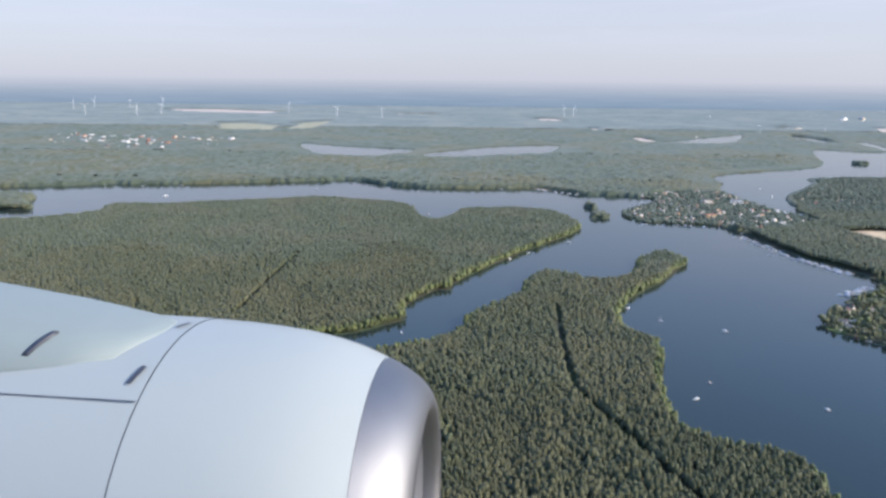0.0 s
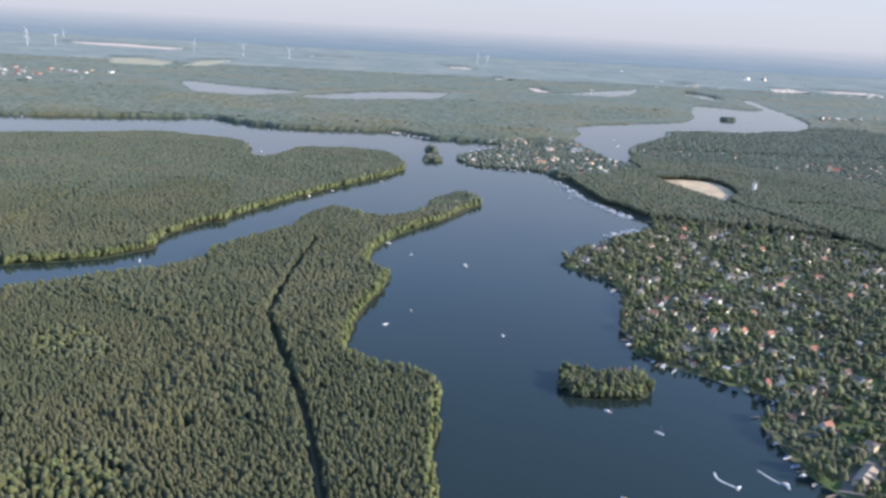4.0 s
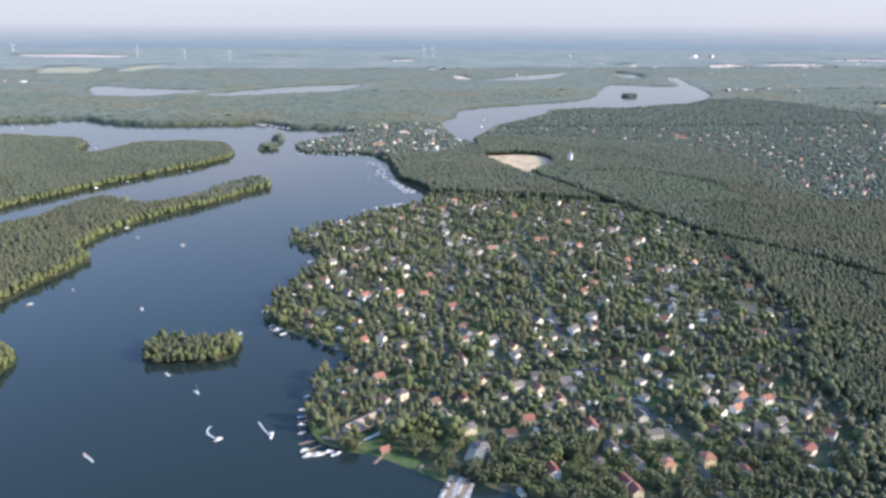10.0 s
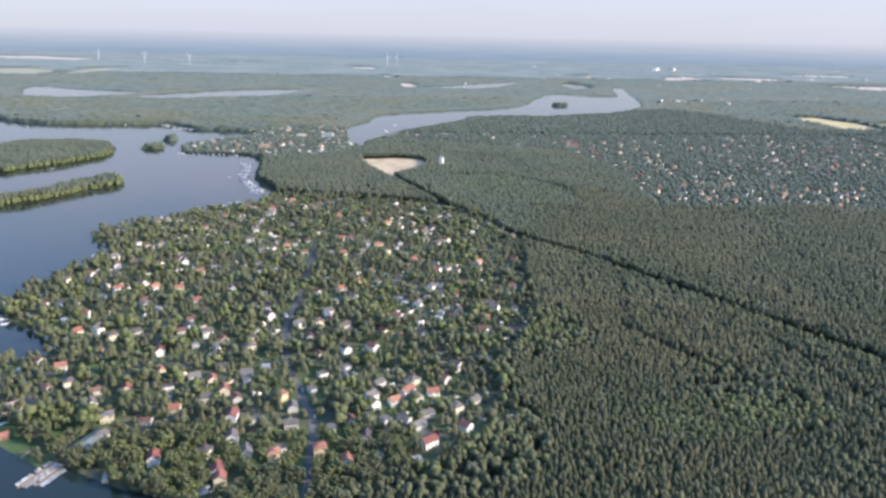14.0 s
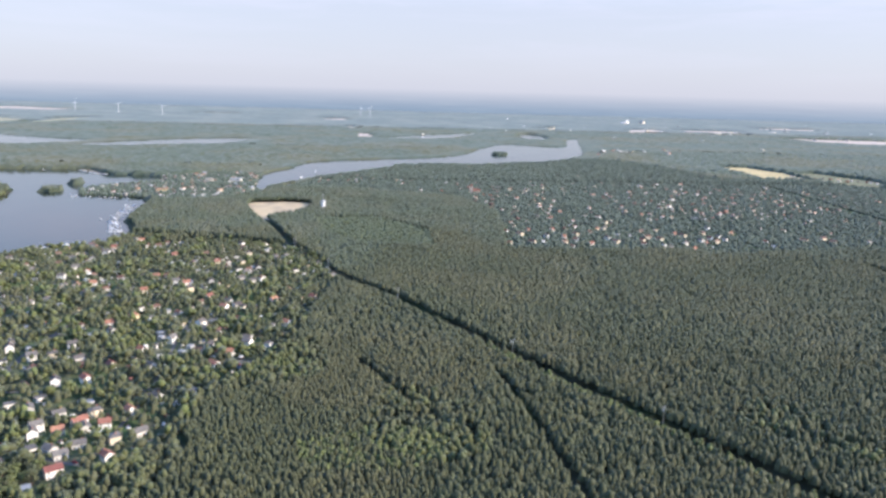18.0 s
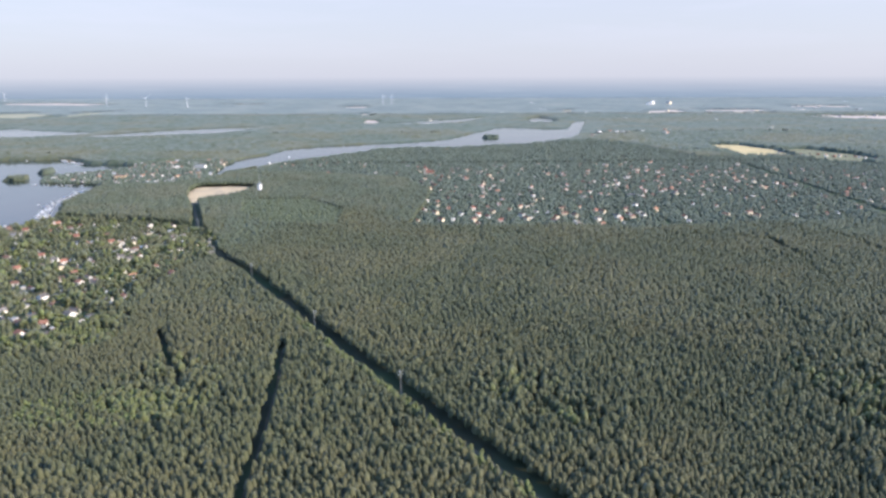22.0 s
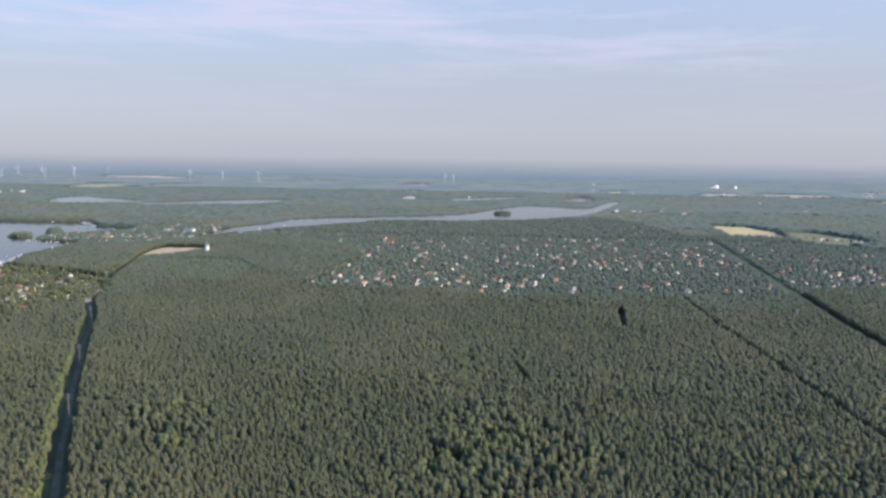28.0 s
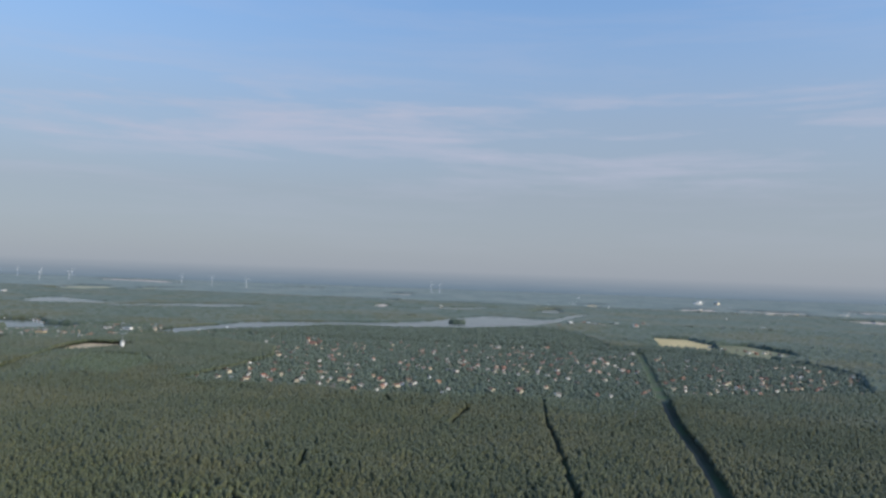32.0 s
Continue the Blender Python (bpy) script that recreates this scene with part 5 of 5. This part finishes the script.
sheet("car_park", CAR_PARK, [], 0.36, PAVING, "grey paved car park at the village edge", "car park")
CARS = [parked_car(CAR_WHITE, "white car parked by the road"), parked_car(CAR_SILVER, "silver car parked by the road"), parked_car(CAR_DARK, "dark car parked by the road"), parked_car(CAR_RED, "red car parked by the road"), parked_car(CAR_BLUE, "blue car parked by the road")]
bays = [(694.5 + 3.1 * (i % 6), 324 + 5.4 * (i // 6), 0.37, 86) for i in range(17)]
for line, n in ((STREETS[0], 15), (STREETS[3], 9), (STREETS[2], 9), (STREETS[1], 5)):
    pts = curve_through(line, False, 12)
    for i in range(n):
        j = int((i + 0.6) / (n + 1) * (len(pts) - 2))
        d = pts[j + 1] - pts[j]
        d = d / np.hypot(*d)
        bays.append((pts[j][0] - d[1] * 1.35, pts[j][1] + d[0] * 1.35, 0.30, math.degrees(math.atan2(d[1], d[0]))))
for i, (x, y, z, turn) in enumerate(bays):
    m = pose(x, y, z, 0, 0, turn)
    if i < len(CARS):
        CARS[i].matrix_basis = m
    else:
        copy_thing(CARS[(i * 7 + i // 3) % len(CARS)], m)


def jetty(length, x, y, turn):
    root = tagged(new("jetty"), "weathered wooden jetty on posts", "jetty", "jetties along the shore")
    for i in range(int(length / 0.5)):
        part("plank", box(bmesh.new(), i * 0.5, -0.6, 0.62, i * 0.5 + 0.46, 0.6, 0.70), WOOD, root)
    for i in range(int(length / 2) + 1):
        for sy in (-0.5, 0.5):
            part("post", cyl(bmesh.new(), (min(i * 2, length - 0.2) + 0.1, sy, -0.4), (min(i * 2, length - 0.2) + 0.1, sy, 0.61), 0.08, 0.08, 6), WOOD, root)
    root.matrix_basis = pose(x, y, 0.1, 0, 0, turn)


for length, x, y, turn in ((6, 466, 230, -125), (5, 482, 223, -110), (22, 496, 217, -112), (19, 500.6, 215, -112), (7, 438, 245, 200), (7, 441, 241, 215), (5, 434, 262, 185), (5, 437, 310, 190), (5, 452, 330, 200), (6, 409, 372, 220), (6, 416, 366, 230), (5, 401, 405, 180), (5, 424, 500, 190)):
    jetty(length, x, y, turn)


# ---- boats ----
def hull(bm, length, beam, high, z=0.0):
    """A boat's hull: pointed bow, square stern, flared sides."""
    rows = []
    for u in (0.0, 0.25, 0.5, 0.75, 0.92, 1.0):
        b = beam / 2 * (1.0 if u < 0.5 else max(0.03, 1 - ((u - 0.5) / 0.5) ** 1.8)) * (0.88 + 0.12 * min(1, u * 3))
        x = (u - 0.5) * length
        rows.append([bm.verts.new((x, sy * b * f, z + zz + 0.12 * u * (zz > 0))) for sy, f, zz in ((-1, 1, high), (-1, 0.7, -0.15), (1, 0.7, -0.15), (1, 1, high))])
    for r, s in zip(rows[:-1], rows[1:]):
        for i in range(3):
            bm.faces.new((r[i], s[i], s[i + 1], r[i + 1]))
        bm.faces.new((r[3], s[3], s[0], r[0]))
    bm.faces.new(rows[0])
    bm.faces.new(rows[-1][::-1])
    bmesh.ops.recalc_face_normals(bm, faces=bm.faces[:])
    return bm


def motor_boat(length, cabin_mat, label):
    root = tagged(new("motor_boat"), label, "boat", "boats on the lake")
    b = length * 0.33
    part("hull", hull(bmesh.new(), length, b, length * 0.12), GEL, root)
    part("cabin", box(bmesh.new(), -length * 0.12, -b * 0.34, length * 0.125, length * 0.2, b * 0.34, length * 0.27, 0.08), cabin_mat, root)
    part("windscreen", box(bmesh.new(), length * 0.205, -b * 0.3, length * 0.15, length * 0.235, b * 0.3, length * 0.25), WINDOW, root)
    part("deck", box(bmesh.new(), -length * 0.46, -b * 0.36, length * 0.122, -length * 0.13, b * 0.36, length * 0.135), TEAK, root)
    part("outboard", box(bmesh.new(), -length * 0.56, -0.14, 0.0, -length * 0.505, 0.14, length * 0.16, 0.03), CAR_DARK, root)
    return root


def sail_boat(length):
    root = tagged(new("sailing_boat"), "small white sailing boat with bare mast", "boat", "boats on the lake")
    b = length * 0.3
    part("hull", hull(bmesh.new(), length, b, length * 0.11), GEL, root)
    part("cabin", box(bmesh.new(), -length * 0.05, -b * 0.28, length * 0.115, length * 0.25, b * 0.28, length * 0.18, 0.06), GEL, root)
    part("deck", box(bmesh.new(), -length * 0.42, -b * 0.3, length * 0.112, -length * 0.07, b * 0.3, length * 0.125), TEAK, root)
    part("mast", cyl(bmesh.new(), (length * 0.1, 0, length * 0.19), (length * 0.1, 0, length * 1.15), 0.05, 0.03, 6), METAL, root)
    part("boom", cyl(bmesh.new(), (length * 0.09, 0, length * 0.28), (-length * 0.38, 0, length * 0.27), 0.06, 0.05, 6), BLUE_TARP, root)
    return root


BOATS = [motor_boat(3.8, GEL, "white motor boat with a low cabin on the lake"), motor_boat(4.6, BLUE_TARP, "white boat with a blue cover"), sail_boat(4.2), motor_boat(5.2, GEL, "large white cabin cruiser"), motor_boat(3.4, TEAK, "small white boat with a wooden cabin"), motor_boat(2.7, GEL, "small white motor boat moored at a pier"), motor_boat(2.5, TEAK, "small boat under a tan cover at a pier")]
AFLOAT = [(273, 574, 2), (315, 548, 3), (322, 409, 0), (267, 449, 4), (251, 866, 3), (173, 779, 0), (196, 810, 0), (225, 862, 3), (84, 1050, 0), (67, 542, 0), (40, 552, 4), (465, 808, 2), (360, 315, 0), (379, 294, 2), (397, 250, 0), (419, 251, 3), (345, 243, 4), (250, 424, 0), (210, 1300, 3), (-112, 1280, 3), (-338, 1196, 3), (-350, 1312, 3), (-413, 1300, 3), (-477, 1296, 3), (65, 1261, 3), (255, 607, 0), (388, 364, 1), (680, 1330, 3), (660, 1240, 3)]
MOORED = [(443, 344, 1), (447, 340, 0), (452, 335, 3), (452, 325, 0), (432, 285, 0), (431, 273, 1), (431, 266, 1), (431, 259, 0), (432, 252, 4), (436, 234, 3), (440, 234, 3), (444, 236, 0), (447, 234, 1), (434, 238, 0), (405, 374, 0), (409, 368, 3), (413, 362, 1), (398, 398, 0), (419, 495, 3), (421, 488, 0)]
spots = [(x, y, k, rng.uniform(0, 360)) for x, y, k in AFLOAT] + [(x, y, k, 200 + rng.normal(0, 12)) for x, y, k in MOORED]
for line, n in (([(480, 905), (486, 850), (491, 800)], 34), ([(494, 790), (508, 748), (516, 724)], 42), ([(503, 672), (470, 648)], 36), ([(285, 1298), (318, 1262), (345, 1244)], 18), ([(380, 985), (462, 968)], 10), ([(398, 1105), (430, 1168)], 8)):
    pts = curve_through(line, False, 8)
    for i in range(n):
        q = pts[int(i / n * (len(pts) - 1))] + rng.normal(0, 1.6, 2) + np.array((-4.5 - 4.0 * (i % 3), -1.0))
        if on_water(q[:1], q[1:])[0]:
            spots.append((q[0], q[1], int(rng.choice([0, 1, 2, 3, 3])), 160 + rng.normal(0, 14)))
for px, py, n, out in ((496, 217, 14, 1.75), (500.6, 215, 12, 1.75)):
    for i in range(n):
        for side in (-1, 1):
            u = 3.0 + 1.32 * i
            if rng.uniform() < 0.88:
                spots.append((px - 0.375 * u + side * out * 0.927, py - 0.927 * u - side * out * 0.375, int(rng.choice([5, 6, 6, 5])), -22 + (0 if side > 0 else 180) + rng.normal(0, 4)))
used = set()
spots = [s for s in spots if on_water(np.array([s[0]]), np.array([s[1]]))[0]]
for x, y, k, turn in spots:
    m = pose(x, y, 0.30, 0, 0, turn)
    if k in used:
        copy_thing(BOATS[k], m)
    else:
        used.add(k)
        BOATS[k].matrix_basis = m
for line, half in (([(392, 262), (391, 258), (393, 254), (396, 251)], 0.34), ([(412, 263), (415, 257), (418.4, 252)], 0.3), ([(350, 237), (347.5, 240), (345.6, 242)], 0.3)):
    strip("wake", line, half, 0.35, FOAM, "white foam trail behind a motor boat", "wake")
sheet("beach", curve_through([(262, 1312), (300, 1288), (350, 1248), (352, 1262), (310, 1300), (275, 1322)], True, 3), [], 0.34, SAND, "pale bathing beach on the far shore", "beach")

# ---- wind turbines, tower, poles ----
def wind_turbine(turn):
    root = tagged(new("wind_turbine"), "tall white three-bladed wind turbine above far woods", "wind turbine", "wind turbines on the horizon")
    part("tower", cyl(bmesh.new(), (0, 0, 0), (0, 0, 66), 1.6, 1.0, 16), TURBINE, root)
    part("nacelle", box(bmesh.new(), -1.7, -3.2, 66.0, 1.7, 5.0, 69.4, 0.5), TURBINE, root)
    part("hub", cyl(bmesh.new(), (0, -5.4, 67.7), (0, -3.25, 67.7), 0.7, 1.6, 12), TURBINE, root)
    for i in range(3):
        a = radians(turn + 120 * i)
        bm = bmesh.new()
        prof = [(0, 0.8, 0.8), (0.18, 1.7, 0.6), (0.5, 1.2, 0.35), (0.85, 0.6, 0.2), (1.0, 0.15, 0.1)]
        ring = []
        for u, chord, thick in prof:
            ring.append([bm.verts.new((cx * chord, cy * thick - 4.3, u * 29 + 1.3)) for cx, cy in ((-0.4, -0.5), (0.6, -0.3), (0.6, 0.3), (-0.4, 0.5))])
        for r, s in zip(ring[:-1], ring[1:]):
            for j in range(4):
                bm.faces.new((r[j], r[(j + 1) % 4], s[(j + 1) % 4], s[j]))
        bm.faces.new(ring[0][::-1])
        bm.faces.new(ring[-1])
        bmesh.ops.rotate(bm, cent=(0, 0, 0), matrix=Matrix.Rotation(a, 3, "Y"), verts=bm.verts[:])
        bmesh.ops.translate(bm, vec=(0, 0, 67.7), verts=bm.verts[:])
        part("blade", bm, TURBINE, root)
    return root


for x, y, turn, facing in ((-640, 3850, 15, 20), (-370, 3640, 50, 25), (-150, 3560, 80, 15), (765, 3900, 100, 20), (812, 3890, 30, 15), (-1884, 4196, 10, 25), (-1534, 3564, 70, 20), (-1846, 4369, 40, 10), (-1664, 4420, 95, 25), (-1294, 3562, 20, 20), (-1245, 3744, 60, 15), (-1537, 4600, 85, 25)):
    wind_turbine(turn).matrix_basis = pose(x, y, 0, 0, 0, facing) @ Matrix.Scale(0.74, 4)
tower = tagged(new("water_tower"), "white concrete tower with an antenna beside the sand pit", "tower")
part("shaft", cyl(bmesh.new(), (0, 0, 0), (0, 0, 15), 2.9, 2.6, 16), WHITE, tower)
part("platform", cyl(bmesh.new(), (0, 0, 15.02), (0, 0, 15.6), 3.2, 3.2, 16), PALE_T, tower)
part("antenna", cyl(bmesh.new(), (0, 0, 15.62), (0, 0, 25), 0.4, 0.2, 8), METAL, tower)
tower.matrix_basis = pose(716, 868, 0)
shed = tagged(new("service_building"), "low white service building beside the tower", "building")
part("wall", box(bmesh.new(), -6, -3.5, -0.1, 6, 3.5, 4.6), WHITEW, shed)
part("roof", box(bmesh.new(), -6.4, -3.9, 4.62, 6.4, 3.9, 5.0, 0.05), PALE_T, shed)
shed.matrix_basis = pose(736, 872, 0)


def power_pole(x, y, high):
    root = tagged(new("power_pole"), "slim grey power pole in a forest ride", "power pole", "power poles along the ride")
    part("mast", cyl(bmesh.new(), (0, 0, 0), (0, 0, high), 0.32, 0.16, 8), METAL, root)
    for z in (0.82, 0.93):
        part("cross_arm", box(bmesh.new(), -1.8, -0.1, high * z, 1.8, 0.1, high * z + 0.18), METAL, root)
    root.matrix_basis = pose(x, y, 0.1, 0, 0, 25)


for x, y in ((735, 552), (790, 457), (852, 338), (700, 640), (905, 241), (1395, 760), (1384, 545)):
    power_pole(x, y, 13.0)


# ---- the airliner's left wing and engine, where the flight begins ----
PAINT = material("aircraft_white_paint", (0.345, 0.375, 0.36), 0.42, (0.37, 0.40, 0.385), 0.4, spec=0.5)
FAIRING = material("aircraft_grey_paint", (0.235, 0.275, 0.265), 0.6, (0.26, 0.30, 0.29), 0.5)
ALLOY = material("polished_alloy", (0.20, 0.20, 0.21), 0.55, (0.25, 0.255, 0.265), 0.8, metal=1.0)
LINER = material("inlet_liner", (0.50, 0.49, 0.47), 0.4, (0.56, 0.55, 0.53), 1.0, metal=0.4)
SEAL = material("dark_seal", (0.05, 0.055, 0.07), 0.5)
LIVERY = material("livery_blue", (0.03, 0.04, 0.22), 0.4)
SLATM = material("slat_alloy", (0.35, 0.48, 0.66), 0.3, (0.42, 0.54, 0.70), 0.6, metal=0.5)


def revolved(bm, profile, cy, cz, seg=72, flip=False):
    """A skin turned about an axis along x: (x, radius) pairs."""
    rings = []
    for x, r in profile:
        rings.append([bm.verts.new((x, cy + r * math.sin(2 * math.pi * i / seg), cz + r * math.cos(2 * math.pi * i / seg))) for i in range(seg)])
    for p, q in zip(rings[:-1], rings[1:]):
        for i in range(seg):
            f = (p[i], p[(i + 1) % seg], q[(i + 1) % seg], q[i])
            bm.faces.new(f[::-1] if flip else f).smooth = True
    return rings


def loft(bm, sections):
    """A skin through closed sections of equally many points, capped at both ends."""
    rings = [[bm.verts.new(p) for p in s] for s in sections]
    n = len(rings[0])
    for p, q in zip(rings[:-1], rings[1:]):
        for i in range(n):
            bm.faces.new((p[i], p[(i + 1) % n], q[(i + 1) % n], q[i])).smooth = True
    bm.faces.new(rings[0][::-1])
    bm.faces.new(rings[-1])
    bmesh.ops.recalc_face_normals(bm, faces=bm.faces[:])
    return bm


def foil(le, te, thick, a=0.0, b=1.0, up=(0, 0, 1), n=9):
    """A wing section between nose and tail points, cut from a to b of its chord."""
    le, te, up = Vector(le), Vector(te), Vector(up)
    us = [a + (b - a) * (1 - math.cos(math.pi * i / n)) / 2 for i in range(n + 1)]
    t = [thick * 3.1 * (0.30 * math.sqrt(max(u, 0)) - 0.13 * u - 0.17 * u * u * u) for u in us]
    top = [le.lerp(te, u) + up * h for u, h in zip(us, t)]
    low = [le.lerp(te, u) - up * h * 0.6 for u, h in zip(us, t)]
    return top + [p - up * 0.004 for p in low[::-1]]


wing = tagged(new("airliner_wing"), "white airliner wing with a silver-lipped jet engine", "aircraft wing")
CY, CZ = 3.4, -2.3
nacelle = tagged(new("engine"), "white jet engine with a polished metal inlet lip")
nacelle.parent = wing
bm = bmesh.new()
revolved(bm, [(-1.632, 1.064), (-1.45, 1.056), (-1.27, 1.042), (-1.10, 1.022), (-0.96, 0.995), (-0.83, 0.958), (-0.715, 0.913), (-0.682, 0.900)], CY, CZ)
part("inlet_cowl", bm, PAINT, nacelle)
bm = bmesh.new()
revolved(bm, [(-4.1, 0.90), (-3.6, 1.0), (-3.0, 1.06), (-2.5, 1.072), (-2.0, 1.072), (-1.637, 1.066)], CY, CZ)
part("fan_cowl", bm, PAINT, nacelle)
bm = bmesh.new()
revolved(bm, [(-0.680, 0.900), (-0.64, 0.882), (-0.57, 0.845), (-0.51, 0.802), (-0.465, 0.755), (-0.437, 0.705), (-0.43, 0.672), (-0.44, 0.645), (-0.475, 0.622), (-0.53, 0.608)], CY, CZ)
part("inlet_lip", bm, ALLOY, nacelle, "polished bare-metal inlet lip")
bm = bmesh.new()
revolved(bm, [(-0.532, 0.607), (-0.75, 0.61), (-1.0, 0.64), (-1.35, 0.67)], CY, CZ)
part("inlet_liner", bm, LINER, nacelle)
bm = bmesh.new()
revolved(bm, [(-1.36, 0.67), (-1.37, 0.2), (-1.2, 0.12), (-1.05, 0.001)], CY, CZ, 36)
part("fan_disc", bm, SEAL, nacelle)
bm = bmesh.new()
revolved(bm, [(-1.638, 1.062), (-1.632, 1.062)], CY, CZ)
part("ring_seam", bm, SEAL, nacelle)
bm = bmesh.new()
revolved(bm, [(-4.12, 0.88), (-5.2, 0.62)], CY, CZ, 48)
part("exhaust", bm, ALLOY, nacelle)


def on_cowl(x, ang, r=1.0745):
    a = radians(ang)
    return Vector((x, CY + r * math.sin(a), CZ + r * math.cos(a)))


def cowl_strip(name, x0, a0, x1, a1, half, mat):
    """A narrow plate that follows the cowl from one place to another."""
    bm = bmesh.new()
    rows = []
    for i in range(9):
        u = i / 8
        x, a = x0 + (x1 - x0) * u, a0 + (a1 - a0) * u
        dx, da = x1 - x0, radians(a1 - a0) * 1.07
        n = math.hypot(dx, da)
        ox, oa = -da / n * half, math.degrees(dx / n * half / 1.07)
        rows.append((bm.verts.new(on_cowl(x + ox, a + oa)), bm.verts.new(on_cowl(x - ox, a - oa))))
    for p, q in zip(rows[:-1], rows[1:]):
        bm.faces.new((p[0], p[1], q[1], q[0]))
    part(name, bm, mat, nacelle)


cowl_strip("side_seam", -1.64, -31, -3.4, -31, 0.004, SEAL)
cowl_strip("latch", -1.685, -20, -1.715, -26, 0.013, SEAL)
cowl_strip("latch", -1.665, 4, -1.70, -0.3, 0.011, SEAL)
bm = bmesh.new()
secs = []
for x, near_a, far_a, top in ((-1.72, -3, 3, -1.232), (-1.75, -7, 7, -1.215), (-1.86, -18, 12, -1.19), (-2.09, -22, 17, -1.155), (-2.34, -25, 21, -1.115), (-2.7, -28, 24, -1.065), (-3.1, -30, 26, -1.01), (-4.0, -30, 27, -0.86), (-5.5, -27, 25, -0.80), (-6.6, -22, 20, -0.95)):
    p, q = (on_cowl(x, a, 1.066 if x > -3.2 else 0.9) for a in (near_a, far_a))
    ring = []
    for i in range(17):
        t = math.cos(math.pi * i / 16)
        low = p.lerp(q, (1 - t) / 2)
        skin = CZ + math.sqrt(max(0.01, (1.066 if x > -3.2 else 0.9) ** 2 - (low.y - CY) ** 2))
        ring.append((x, low.y, skin - 0.01 + max(0.0, top - skin) * math.sin(math.pi * i / 16) ** 1.2))
    secs.append(ring)
part("pylon_fairing", loft(bm, secs), FAIRING, wing)
secs = []
for k in range(7):      # a latch that lies on the fairing's near flank
    u, x0 = math.pi * (1.9 + 0.45 * k) / 16, -2.25 + 0.014 * k
    y0 = 2.978 + 0.7655 * (1 - math.cos(u)) / 2
    skin = CZ + math.sqrt(1.066 ** 2 - (y0 - CY) ** 2)
    z0 = skin + max(0.0, -1.155 - 0.16 * (x0 + 2.09) - skin) * math.sin(u) ** 1.2
    secs.append([(x0 - 0.014, y0 - 0.004, z0), (x0 + 0.018, y0 - 0.004, z0), (x0 + 0.018, y0 + 0.012, z0 - 0.02), (x0 - 0.014, y0 + 0.012, z0 - 0.02)])
part("latch", loft(bmesh.new(), secs), SEAL, wing)
# wing box, slats, winglet
STATIONS = [(1.0, -4.6, -11.6, -1.75, 0.75), (4.6, -6.6, -11.7, -1.45, 0.55), (8.4, -8.7, -12.6, -1.05, 0.36), (12.0, -10.6, -13.8, -0.55, 0.24), (15.2, -12.3, -14.7, 0.0, 0.15)]
part("wing_box", loft(bmesh.new(), [foil((le, y, z), (te, y, z), th, 0.13, 0.78) for y, le, te, z, th in STATIONS]), FAIRING, wing)
for (y0, l0, t0, z0, h0), (y1, l1, t1, z1, h1) in zip(STATIONS[1:-1], STATIONS[2:]):
    part("slat", loft(bmesh.new(), [foil((l0 + 0.25, y0 + 0.03, z0 - 0.16), (t0 + 0.25, y0 + 0.03, z0 - 0.02), h0, 0.0, 0.125), foil((l1 + 0.2, y1 - 0.03, z1 - 0.12), (t1 + 0.2, y1 - 0.03, z1 - 0.02), h1, 0.0, 0.125)]), SLATM, wing)
    part("flap", loft(bmesh.new(), [foil((l0, y0 + 0.03, z0), (t0 - 0.3, y0 + 0.03, z0 - 0.4), h0, 0.79, 1.0), foil((l1, y1 - 0.03, z1), (t1 - 0.2, y1 - 0.03, z1 - 0.25), h1, 0.79, 1.0)]), FAIRING, wing)
part("winglet", loft(bmesh.new(), [foil((-12.35, 15.22, 0.02), (-14.7, 15.22, 0.02), 0.14), foil((-12.7, 15.65, 0.16), (-14.85, 15.65, 0.16), 0.13, up=(0, -0.5, 0.85)), foil((-13.3, 16.0, 0.75), (-15.1, 16.0, 0.75), 0.11, up=(0, -0.92, 0.35)), foil((-15.0, 16.5, 3.2), (-15.6, 16.5, 3.2), 0.05, up=(0, -0.98, 0.2))]), PAINT, wing, "tall white upswept winglet")
bm = bmesh.new()
m = Matrix.Translation((-14.55, 16.07, 1.85)) @ Euler((0, radians(35), 0)).to_matrix().to_4x4() @ Matrix.Diagonal((0.28, 0.012, 1.7, 1))
bmesh.ops.create_cube(bm, size=1, matrix=m)
bmesh.ops.rotate(bm, cent=(-14.55, 16.2, 1.85), matrix=Matrix.Rotation(radians(-11), 3, "X"), verts=bm.verts[:])
part("livery_bar", bm, LIVERY, wing)
wing.matrix_basis = pose(ROWS[0][1], ROWS[0][2], ROWS[0][3], 0, 0, -6.94)
